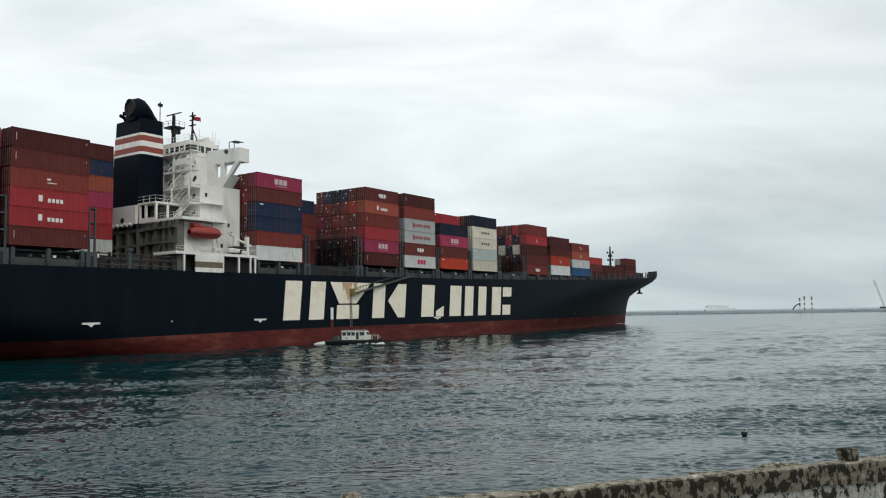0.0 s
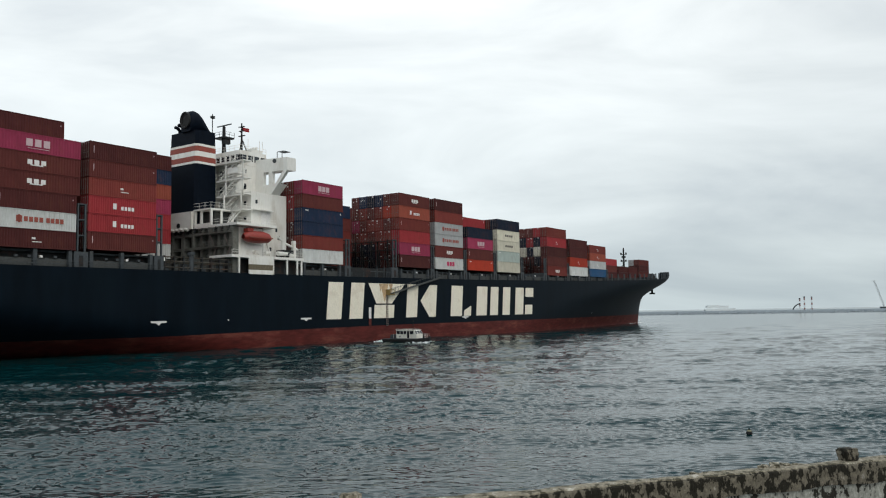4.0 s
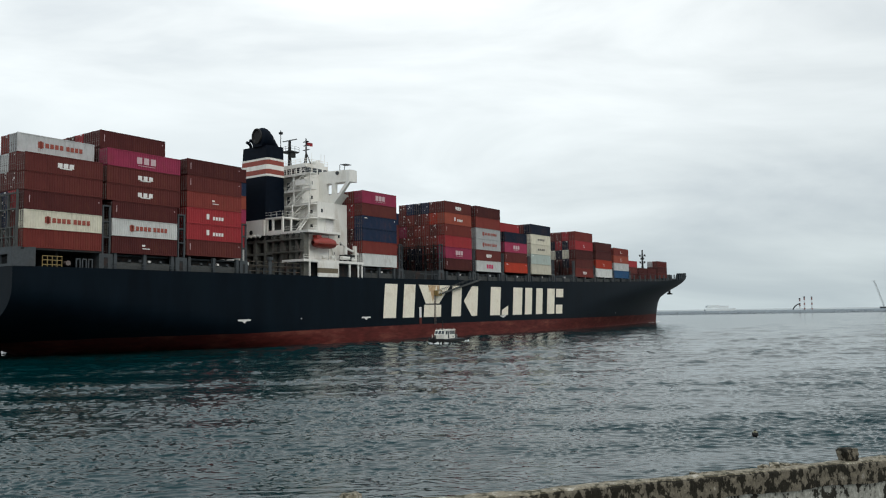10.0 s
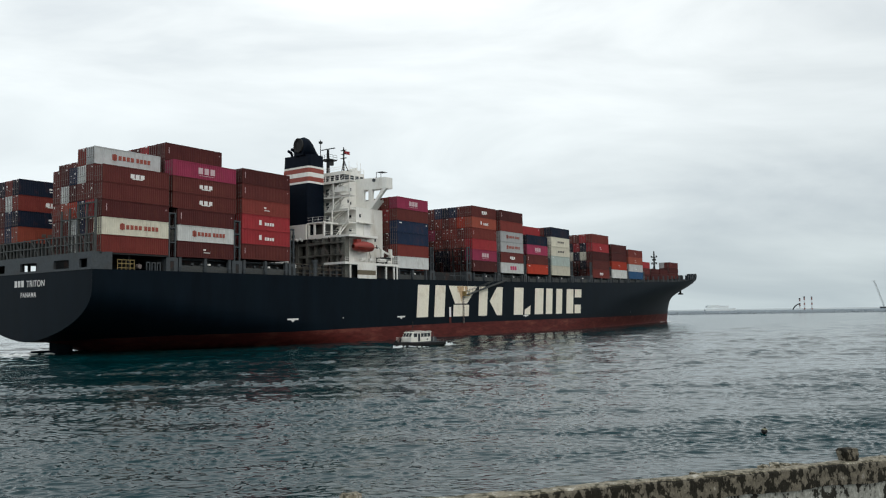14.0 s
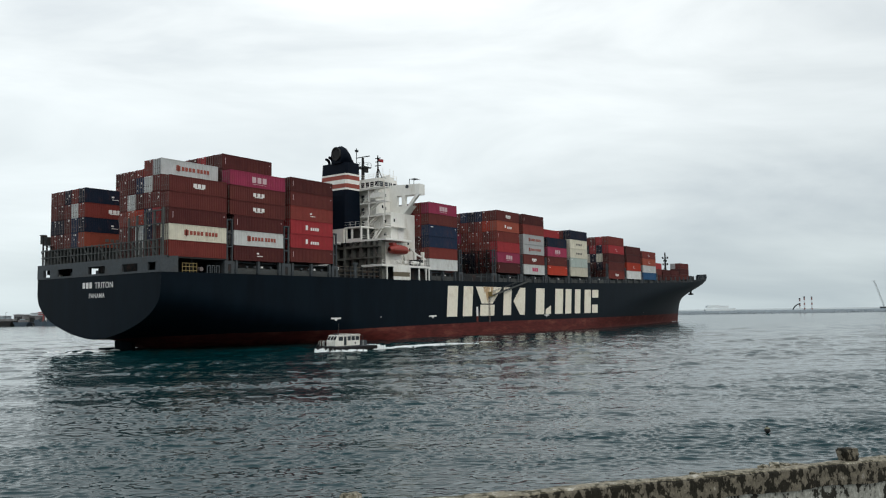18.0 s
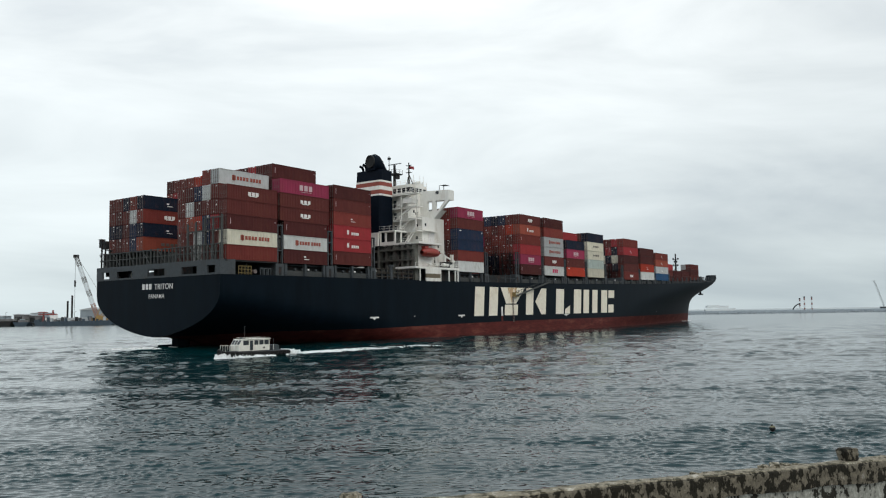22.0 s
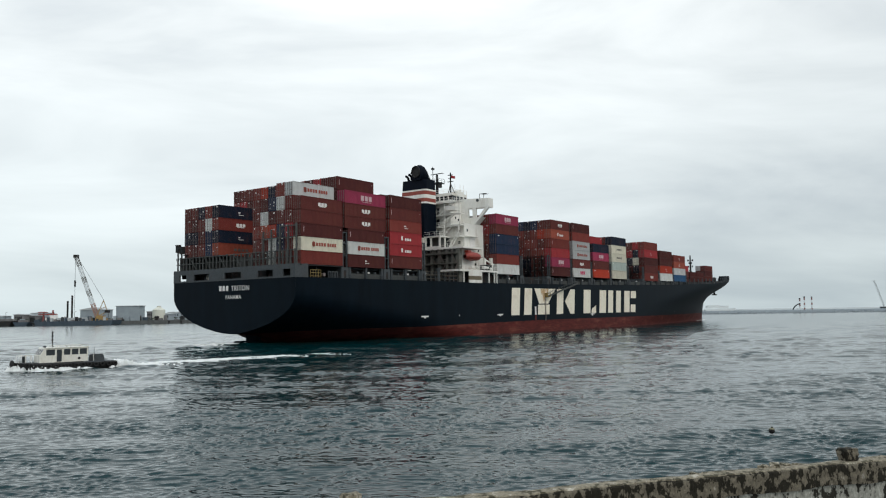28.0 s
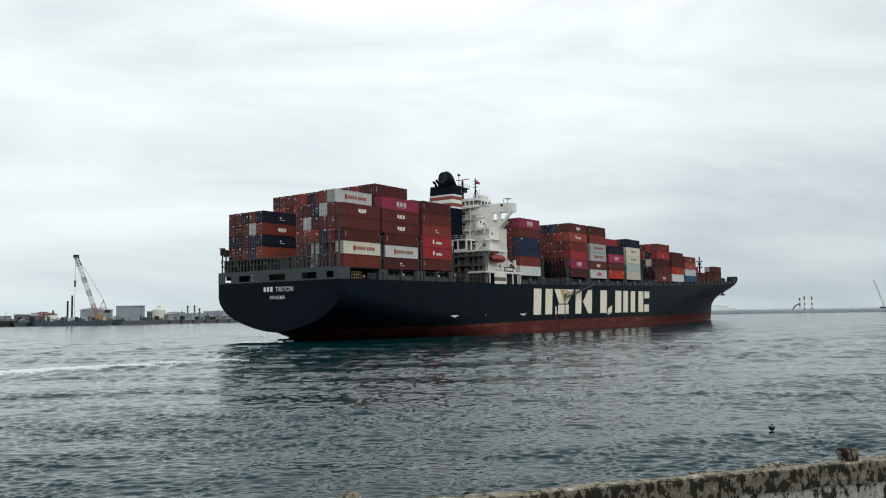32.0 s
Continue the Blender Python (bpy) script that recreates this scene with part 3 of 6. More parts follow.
    bay(70.7, 83.6, 17.3, 3.05, [("cream", "code"), ("pale green", "tag"), ("cream", "dark"), ("cream", "dark"), ("navy", "")], {c: 5 for c in f(1, 17)}, roofs=(1,))
    bay(101.5, 115.3, 17.2, 3.08, [("red brown", "pairs"), ("brown", ""), ("dark brown", ""), ("red", "dash"), ("red brown", "")], {c: 5 for c in f(1, 17)}, faced=f(1, 7), paints=lambda j, c: (["dark brown", "brown"], ["dark brown", "brown", "navy"], [("cream", "navy", "cream", "dark brown", "navy", "brown")[c - 1]], [("navy", "red", "navy", "brown", "red brown", "navy")[c - 1]], ["red brown", "red", "brown"])[j] if c < 7 else ["brown"])
    bay(117.8, 131.7, 17.55, 3.1, [("white", ""), ("scarlet", "dash"), ("dark brown", ""), ("dark brown", "")], {c: 4 for c in f(1, 17)}, roofs=(1,))
    bay(133.7, 147.8, 17.65, 2.8, [("sky blue", ""), ("grey", "dash"), ("orange", "dash"), ("red brown", "dash")], {c: 4 for c in f(1, 17)}, roofs=(1,))
    # small stacks on the narrowing foreship
    for c in f(5, 12):
        for j in f(3):
            container(176.6, 188.8, COL[c], 18.6 + j * 2.68, 2.65, ["dark brown", "brown", "red"][j], "", doors=c < 8)
    for c in f(5, 11):
        for j in f(2):
            container(190.5, 200.7, COL[c], 19.0 + j * 2.5, 2.45, "dark brown", "", doors=c < 7)
            container(201.5, 211.7, COL[c], 19.0 + j * 2.5, 2.45, "dark brown", "", doors=c < 7)
        if c > 6:
            continue
        for j in f(2):
            container(214.0, 226.2, COL[c], 19.85 + j * 2.7, 2.65, ["brown", "dark brown"][j], "")
        container(214.0, 219.8, COL[c], 19.85 + 5.4, 2.55, "brown" if c == 5 else "grey", "")
        container(220.2, 226.2, COL[c], 19.85 + 5.4, 2.55, "brown", "", doors=False)
    ob = part("stowed_containers", STOWED, BOXPAINT["brown"], None)
    tagged(ob, "inner tiers of brown shipping containers stowed across the ship", "containers", kind="stuff")
    MOVERS.append((ob, pose(0, 0, 0)))


build_cargo()


# ---- deck gear ----
def build_deck_gear():
    for a, b in ((-69, -41), (-8, 150)):
        part("hatch_coaming", Geo().box(a, b, -20.5, 20.5, 13.9, 16.5), M["ship_dark"], ship)
    # the raised stern bulwark with its mooring ports
    ports = [(-20.9, -18.6), (-15.6, -10.9), (-5.5, 0.1), (5.5, 10.9), (13.7, 16.3)]
    g = Geo()
    edges = [-22.3] + [v for p in ports for v in p] + [18.3]
    for a, b in zip(edges[::2], edges[1::2]):
        g.box(-83.1, -82.7, a, b, 14.0, 16.8)
    for a, b in ports:
        g.box(-83.1, -82.7, a, b, 14.0, 14.35).box(-83.1, -82.7, a, b, 15.75, 16.8)
    for s in (-1, 1):
        g.plan([(-83.1, s * 20.4 - 1.9), (-80.0, s * 22.2 - 0.7), (-80.0, s * 21.7 - 0.7), (-82.7, s * 20.0 - 1.9)], 14.0, 16.8)
    g.box(-82.7, -80.0, -21.5, 18.0, 16.5, 16.75)
    bulwark = part("stern_bulwark", g, M["ship_grey"], ship, "grey stern bulwark with mooring openings")
    part("mooring_deck_bulkhead", Geo().box(-76.0, -75.6, -21.0, 8.6, 13.9, 16.6), M["ship_dark"], ship)
    part("mooring_winch", Geo().tube((-80.5, 5.9, 15.1), (-80.5, 8.9, 15.1), 0.75, 12).tube((-80.5, 14.2, 14.7), (-80.5, 15.4, 14.7), 0.3, 10), M["white"], ship, "white mooring winch drum", True)
    part("winch_frame", Geo().box(-81.0, -79.6, 9.0, 9.3, 13.9, 15.8).box(-81.0, -79.6, 5.5, 5.8, 13.9, 15.8).tube((-80.4, 9.4, 14.9), (-80.4, 10.2, 14.9), 0.5, 10), M["ship_grey"], ship)
    # lashing frame over the stern
    for i in range(36):
        y = -21.6 + 1.2 * i
        if y < 18:
            part("frame_post", Geo().box(-82.6, -82.35, y - 0.1, y + 0.1, 16.8, 19.6 if i % 2 else 19.9), M["ship_mid"], ship)
    for z in (18.2, 19.6):
        part("frame_rail", Geo().box(-82.62, -82.4, -21.8, 18.2, z, z + 0.16), M["ship_mid"], ship)
    for i in range(8):
        y = -20.4 + 5.2 * i
        part("frame_brace", Geo().tube((-82.5, y, 16.9), (-82.5, y + 2.4, 19.6), 0.09, 5), M["ship_mid"], ship)
    for y in (-21.9, -19.4, -16.9, -14.3, -11.8):
        part("frame_post", Geo().box(-82.5, -82.2, y - 0.15, y + 0.15, 16.8, 25.2 - 0.12 * (y + 22)), M["ship_mid"], ship)
    part("frame_rail", Geo().box(-82.5, -82.25, -22.0, -11.6, 22.3, 22.5), M["ship_mid"], ship)
    part("frame_rail", Geo().box(-82.5, -82.25, -22.0, -17.0, 24.6, 24.8), M["ship_mid"], ship)
    for y, h in ((17.9, 22.6), (16.5, 22.2)):
        part("stern_locker", Geo().box(-82.7, -81.9, y - 0.55, y + 0.55, h - 1.4, h + 0.3), M["ship_dark"], ship)
    for y, h in ((17.9, 22.9), (16.5, 22.0), (14.9, 20.4)):
        g = Geo().box(-82.5, -82.25, y - 0.14, y + 0.14, 16.8, h).box(-82.9, -82.0, y - 0.6, y + 0.6, h, h + 0.12)
        part("stern_light_post", g, M["ship_dark"], ship)
    for y in range(-20, 20, 5):
        part("frame_stanchion", Geo().box(-81.2, -80.9, y - 0.12, y + 0.12, 16.7, 19.85), M["ship_dark"], ship)
    part("cargo_platform", Geo().box(-82.0, -69.6, 3.0, 17.6, 19.6, 19.86), M["ship_dark"], ship)
    part("cargo_platform", Geo().box(-82.0, -69.4, -22.6, -6.0, 16.45, 16.72), M["ship_dark"], ship)
    for x in (-78.0, -74.0, -70.2):
        for y in (4.0, 9.5, 15.0, -8.0, -15.0):
            part("platform_pillar", Geo().box(x - 0.2, x + 0.2, y - 0.2, y + 0.2, 13.9, 19.6 if y > 0 else 16.5), M["ship_dark"], ship)
    # plain panels added in place of the containers behind the frames
    part("port_backing", Geo().box(-82.0, -69.6, 16.6, 16.8, 16.6, 19.6).box(-76.2, -69.6, -6.0, 16.6, 16.7, 19.6), M["ship_mid"], ship, "dark panels standing in for containers behind the stern frames")
    part("mooring_screen", Geo().box(-82.0, -79.0, 16.7, 16.9, 14.95, 16.6).box(-79.0, -74.6, 16.7, 16.9, 13.9, 16.6), M["ship_dark"], ship)
    # mooring gear in the open side behind the bulwark
    g = Geo()
    for k in range(5):
        g.box(-78.6 + 0.75 * k, -78.5 + 0.75 * k, -22.1, -22.0, 14.0, 15.7)
    for z in (14.3, 15.0, 15.6):
        g.box(-78.6, -75.5, -22.12, -22.0, z, z + 0.12)
    part("side_fence", g, M["yellow"], ship, "dull yellow steel fence")
    part("fairlead", Geo().tube((-74.6, -22.2, 14.7), (-74.6, -21.4, 14.7), 0.4, 10), M["rod"], ship)
    for x in (-73.4, -72.4, -71.4):
        g = Geo().box(x, x + 0.18, -22.2, -22.0, 14.0, 15.4).box(x + 0.6, x + 0.78, -22.2, -22.0, 14.0, 15.4).box(x, x + 0.78, -22.2, -22.0, 15.3, 15.5)
        part("mooring_roller", g, M["ship_grey"], ship)
    # lashing bridges between the bays
    for x, top, w in ((-68.6, 24.2, 1.0), (-54.5, 24.0, 1.0), (-40.6, 23.5, 0.8), (7.0, 22.5, 0.8), (23.6, 23.5, 1.0), (38.9, 22.8, 0.7), (54.0, 22.6, 0.7), (69.5, 22.6, 0.7), (85.3, 22.2, 0.8), (100.2, 22.5, 0.8), (116.6, 21.5, 0.8), (132.8, 21.2, 0.7), (149.2, 20.8, 0.7)):
        z0 = deck_z(x) - 0.1
        bridge = part("lashing_bridge", Geo().box(x - w * 1.15, x + w * 1.15, -22.5, -20.9, z0, z0 + 2.5).box(x - w * 0.7, x + w * 0.7, -20.9, 20.9, z0, z0 + 2.5), M["ship_grey"], ship)
        # no opening is cut: a dark plate draws the passage's shade
        part("passage_shade", Geo().box(x - w * 0.35, x + w * 0.35, -22.53, -22.45, z0 + 0.2, z0 + 1.9), M["ship_dark"], bridge)
        for s in (-0.6, 0.6):
            part("post", Geo().box(x + s * w - 0.13, x + s * w + 0.13, -22.5, -22.2, z0 + 2.5, top), M["ship_grey"], bridge)
        for k in range(3):
            z = z0 + 2.5 + (top - z0 - 2.7) * (k + 1) / 3
            part("cross_rail", Geo().box(x - 0.6 * w, x + 0.6 * w, -22.48, -22.25, z, z + 0.2), M["ship_grey"], bridge)
            part("walkway", Geo().box(x - 0.6 * w, x + 0.6 * w, -22.2, 22.2, z - 0.1, z), M["ship_dark"], bridge)
        for i in range(1, 8):
            y = -22.3 + 5.04 * i
            part("post", Geo().box(x - 0.12, x + 0.12, y - 0.12, y + 0.12, z0 + 2.5, top - 0.3), M["ship_dark"], bridge)
    # the open after side of the bay behind the high stack
    for i in range(9):
        y = -21.9 + 2.52 * i
        part("cell_guide", Geo().box(24.6, 24.85, y - 0.12, y + 0.12, 14.2, 23.8 if i % 2 else 21.0), M["ship_dark"], ship)
    for x, top, n in ((-7.05, 24.4, 3), (25.1, 24.6, 8), (101.35, 24.2, 5), (-81.85, 24.4, 5)):
        for i in range(n):
            for s in (-1, 1):
                y = COL[i + 1]
                part("lashing_rod", Geo().tube((x - 0.15, y - 1.1 * s, 17.2), (x - 0.15, y + 1.1 * s, top), 0.035, 4), M["rod"], ship)
    for i in range(4):
        y = -21.5 + 4.2 * i
        part("frame_brace", Geo().tube((24.5, y, 15.0), (24.5, y + 3.2, 20.2), 0.1, 5), M["ship_grey"], ship)
    for i in range(3):
        part("bridge_rail", Geo().box(22.4 - 2.6 * i, 22.2 - 2.6 * i, -22.4, -22.2, 14.2, 16.9).box(20.0 - 2.6 * i, 22.4 - 2.6 * i, -22.4, -22.3, 15.6, 15.75), M["ship_grey"], ship)
    # stanchions along the ship's side under the outer stacks
    bays = [(-67.7, -55.5), (-53.5, -41.4), (-6.9, 5.3), (25.3, 37.7), (40.0, 52.8), (55.1, 68.2), (70.7, 83.6), (86.5, 99.2), (101.5, 115.3), (117.8, 131.7), (133.7, 147.8)]
    for a, b in bays:
        for t in (0.06, 0.5, 0.94):
            x = lerp(a, b, t)
            part("stanchion", Geo().box(x - 0.28, x + 0.28, -22.5, -21.9, deck_z(x) - 0.2, deck_z(x) + 2.6 if x > 100 else 16.65), M["ship_grey"], ship)
        z = deck_z((a + b) / 2)
        part("side_rail", Geo().box(a, b, -22.75, -22.65, z + 0.85, z + 0.93).box(a, b, -22.75, -22.65, z + 0.4, z + 0.46), M["ship_grey"], ship)
        part("side_plate", Geo().box(a + 0.4, b - 0.4, -21.95, -21.85, z + 0.05, z + 1.15), M["ship_mid"], ship)
        for t in (0.28, 0.44, 0.58, 0.76):
            x = lerp(a, b, t)
            part("lashing_box", Geo().box(x - 0.22, x + 0.22, -22.3, -21.95, z + 1.25, z + 1.6), M["mark_white" if t == 0.58 else "ship_grey"], ship)
        part("coaming_ledge", Geo().box(a, b, -21.3, -20.4, 16.2 if a < 100 else z + 2.0, 16.5 if a < 100 else z + 2.35), M["ship_grey"], ship)
        for t in (0.2, 0.36, 0.68, 0.84):
            x = lerp(a, b, t)
            part("vent_head", Geo().box(x - 0.3, x + 0.3, -21.6, -21.0, z, z + 1.3), M["ship_dark" if t < 0.5 else "ship_grey"], ship)
    for x in range(-36, 250, 4):
        hb = half_breadth(x, deck_z(x))
        part("rail_stanchion", Geo().box(x - 0.05, x + 0.05, -hb + 0.1, -hb + 0.2, deck_z(x) - 0.1, deck_z(x) + 1.05), M["ship_grey"], ship)
    # forward stays of the small stacks
    for x in range(154, 236, 6):
        hb = half_breadth(x, deck_z(x))
        part("stanchion", Geo().box(x - 0.22, x + 0.22, -hb + 0.5, -hb + 0.9, deck_z(x) - 0.2, deck_z(x) + 2.4), M["ship_grey"], ship)
    for a, b, z in ((154, 175, 18.1), (176, 189.5, 18.55), (190, 212, 18.95), (213, 226, 19.8)):
        w = min(14.0, half_breadth(b, deck_z(b)) - 1.5)
        part("hatch_coaming", Geo().box(a, b, -w, w, deck_z(a) - 0.3, z), M["ship_dark"], ship)
    # wave breaker and bow gear
    part("wave_breaker", Geo().prism([(235.5, 19.4), (238.5, 19.4), (238.0, 22.4), (237.6, 22.4)], -7.5, 7.5), M["ship_dark"], ship)
    for y in (-5.5, 5.5):
        part("windlass", Geo().tube((241, y - 1.2, 21.6), (241, y + 1.2, 21.6), 0.9, 12).box(239.9, 242.2, y - 1.5, y - 1.2, 20.0, 22.2).box(239.9, 242.2, y + 1.2, y + 1.5, 20.0, 22.2), M["ship_dark"], ship)
    for s in (-1, 1):
        g = Geo().box(238.2, 239.0, s * 6.6 - 0.4, s * 6.6 + 0.4, 13.2, 15.6).box(237.8, 239.8, s * 6.6 - 1.0, s * 6.6 + 1.0, 12.7, 13.4).tube((236.5, s * 6.0, 15.2), (239.2, s * 6.6, 14.2), 0.35, 6)
        part("anchor", g, M["ship_dark"], ship, "dark stockless anchor in its hawse")
    # foremast with its crosstrees
    mast = part("foremast", Geo().tube((221.5, 0, 19), (221.5, 0, 33.6), 0.62, 8, 0.34), M["ship_dark"], ship)
    for z, w in ((27.6, 1.2), (29.4, 0.7), (30.9, 1.35)):
        part("crosstree", Geo().box(220.8, 222.2, -w, w, z, z + 0.2).box(220.8, 222.2, -w, -w + 0.15, z, z + 0.9).box(220.8, 222.2, w - 0.15, w, z, z + 0.9), M["ship_dark"], mast)
    for y, z in ((-1.1, 31.1), (1.1, 31.1), (0, 33.4), (-0.95, 27.9), (0.95, 27.9)):
        part("mast_light", Geo().tube((221.5, y, z), (221.5, y, z + 0.6), 0.3, 8), M["ship_dark"], mast)
    for s in (-1, 1):
        part("mast_stay", Geo().tube((221.5, 0, 27), (218.5, 3.2 * s, 19.4), 0.12, 5), M["ship_dark"], mast)
    # painted marks on the hull side
    for x, z in ((-40.8, 5.2), (-6.2, 5.2), (52.9, 4.65)):
        g = Geo().prism([(x - 1.5, z + 0.3), (x + 1.5, z + 0.3), (x + 1.5, z), (x + 0.5, z - 0.05), (x, z - 0.45), (x - 0.5, z - 0.05), (x - 1.5, z)], -BEAM - 0.04, -BEAM + 0.02)
        part("tug_mark", g, M["mark_white"], hull, "white tug push mark")
    for x, z in ((-26.1, 5.4), (141.6, 4.8)):
        y = -half_breadth(x, z)
        part("hull_fitting", Geo().tube((x, y - 0.06, z), (x, y + 0.3, z), 0.13, 8), M["mark_white"], hull)
    part("pilot_mark", Geo().box(13.45, 14.3, -BEAM - 0.04, -BEAM + 0.02, 5.0, 7.5), M["mark_white"], hull)
    part("pilot_mark", Geo().box(13.45, 14.3, -BEAM - 0.04, -BEAM + 0.02, 3.4, 5.0), M["red"], hull)
    for x, w, h in ((19.0, 1.5, 4.2), (21.4, 0.7, 2.6), (17.6, 0.5, 1.9)):
        part("rust_streak", Geo().prism([(x - w, 12.9), (x + w, 12.9), (x + 0.5 * w, 12.9 - 0.6 * h), (x, 12.9 - h), (x - 0.4 * w, 12.9 - 0.55 * h)], -BEAM - 0.045, -BEAM + 0.01), M["rust_wash"], hull, "pale brown rust wash on the painted name")
    # gangway rigged down to the pilot ladder
    a, b = Vector((41.0, -23.3, 14.7)), Vector((21.0, -23.5, 10.5))
    gang = part("gangway", Geo().add([a + Vector((0, dy, dz)) for dy, dz in ((-0.45, 0), (0.45, 0), (0.45, 0.25), (-0.45, 0.25))] + [b + Vector((0, dy, dz)) for dy, dz in ((-0.45, 0), (0.45, 0), (0.45, 0.25), (-0.45, 0.25))],
                [(0, 1, 2, 3), (4, 7, 6, 5), (0, 4, 5, 1), (1, 5, 6, 2), (2, 6, 7, 3), (3, 7, 4, 0)]), M["ship_mid"], ship, "aluminium gangway lowered along the hull")
    for dy in (-0.42, 0.42):
        part("handrail", Geo().tube(a + Vector((0, dy, 1.2)), b + Vector((0, dy, 1.2)), 0.04, 5), M["ship_mid"], gang)
        for k in range(11):
            p = a.lerp(b, k / 10) + Vector((0, dy, 0.1))
            part("rail_post", Geo().tube(p, p + Vector((0, 0, 1.1)), 0.035, 4), M["ship_mid"], gang)
    part("platform", Geo().box(19.6, 21.4, -24.1, -22.95, 10.3, 10.55).box(19.6, 19.7, -24.1, -22.95, 10.5, 11.6).box(21.3, 21.4, -24.1, -24.0, 10.5, 11.6).box(19.6, 21.4, -24.1, -24.02, 11.4, 11.6), M["yellow"], gang, "yellow gangway platform")
    part("davit", Geo().tube((20.6, -22.9, 14.4), (20.6, -23.9, 16.0), 0.14, 6).tube((20.6, -23.9, 16.0), (20.6, -23.9, 11.0), 0.035, 5), M["ship_grey"], gang)
    ladder = part("pilot_ladder", Geo().tube((19.6, -23.05, 10.5), (19.6, -23.05, 3.2), 0.05, 4).tube((20.1, -23.05, 10.5), (20.1, -23.05, 3.2), 0.05, 4), M["rod"], ship)
    for k in range(18):
        part("rung", Geo().box(19.5, 20.2, -23.12, -22.98, 3.3 + 0.4 * k, 3.38 + 0.4 * k), M["rod"], ladder)


build_deck_gear()


def stern_name():
    """The port of registry in letters; the ship's own name partly as bars."""
    def text(body, y, z, size):
        cu = bpy.data.curves.new("name_text", "FONT")
        cu.body, cu.size, cu.extrude = body, size, 0.01
        cu.space_character = 1.08
        cu.offset = 0.006
        ob = new("name_text", cu)
        ob.parent = transom
        ob.matrix_basis = Matrix.Translation((-83.12, y, z)) @ Matrix(((0, 0, -1, 0), (-1, 0, 0, 0), (0, 1, 0, 0), (0, 0, 0, 1)))
        cu.materials.append(M["mark_white"])
    for i in range(3):
        y = 1.8 - 1.15 * i
        part("name_bar", Geo().box(-83.12, -83.05, y - 0.75, y, 11.75, 12.85), M["mark_white"], transom)
    text("TRITON", -2.3, 11.72, 1.55)
    text("PANAMA", -0.35, 9.95, 1.22)


transom = [o for o in ship.children if o.name == "transom"][0]
stern_name()


# ---- deckhouse and funnel ----
def railing(parent, pts, z, height=1.05, gap=1.6, mat="white"):
    """Posts and two rails along a line of corners."""
    for (x0, y0), (x1, y1) in zip(pts, pts[1:]):
        n = max(1, round(math.hypot(x1 - x0, y1 - y0) / gap))
        for i in range(n + 1):
            x, y = lerp(x0, x1, i / n), lerp(y0, y1, i / n)
            part("rail_post", Geo().tube((x, y, z), (x, y, z + height), 0.04, 4), M[mat], parent)
        for h in (height, height * 0.5):
            part("handrail", Geo().tube((x0, y0, z + h), (x1, y1, z + h), 0.036, 4), M[mat], parent)


def window(parent, x0, x1, y0, y1, z0, z1):
    part("window_pane", Geo().box(x0, x1, y0, y1, z0, z1), M["glass"], parent)


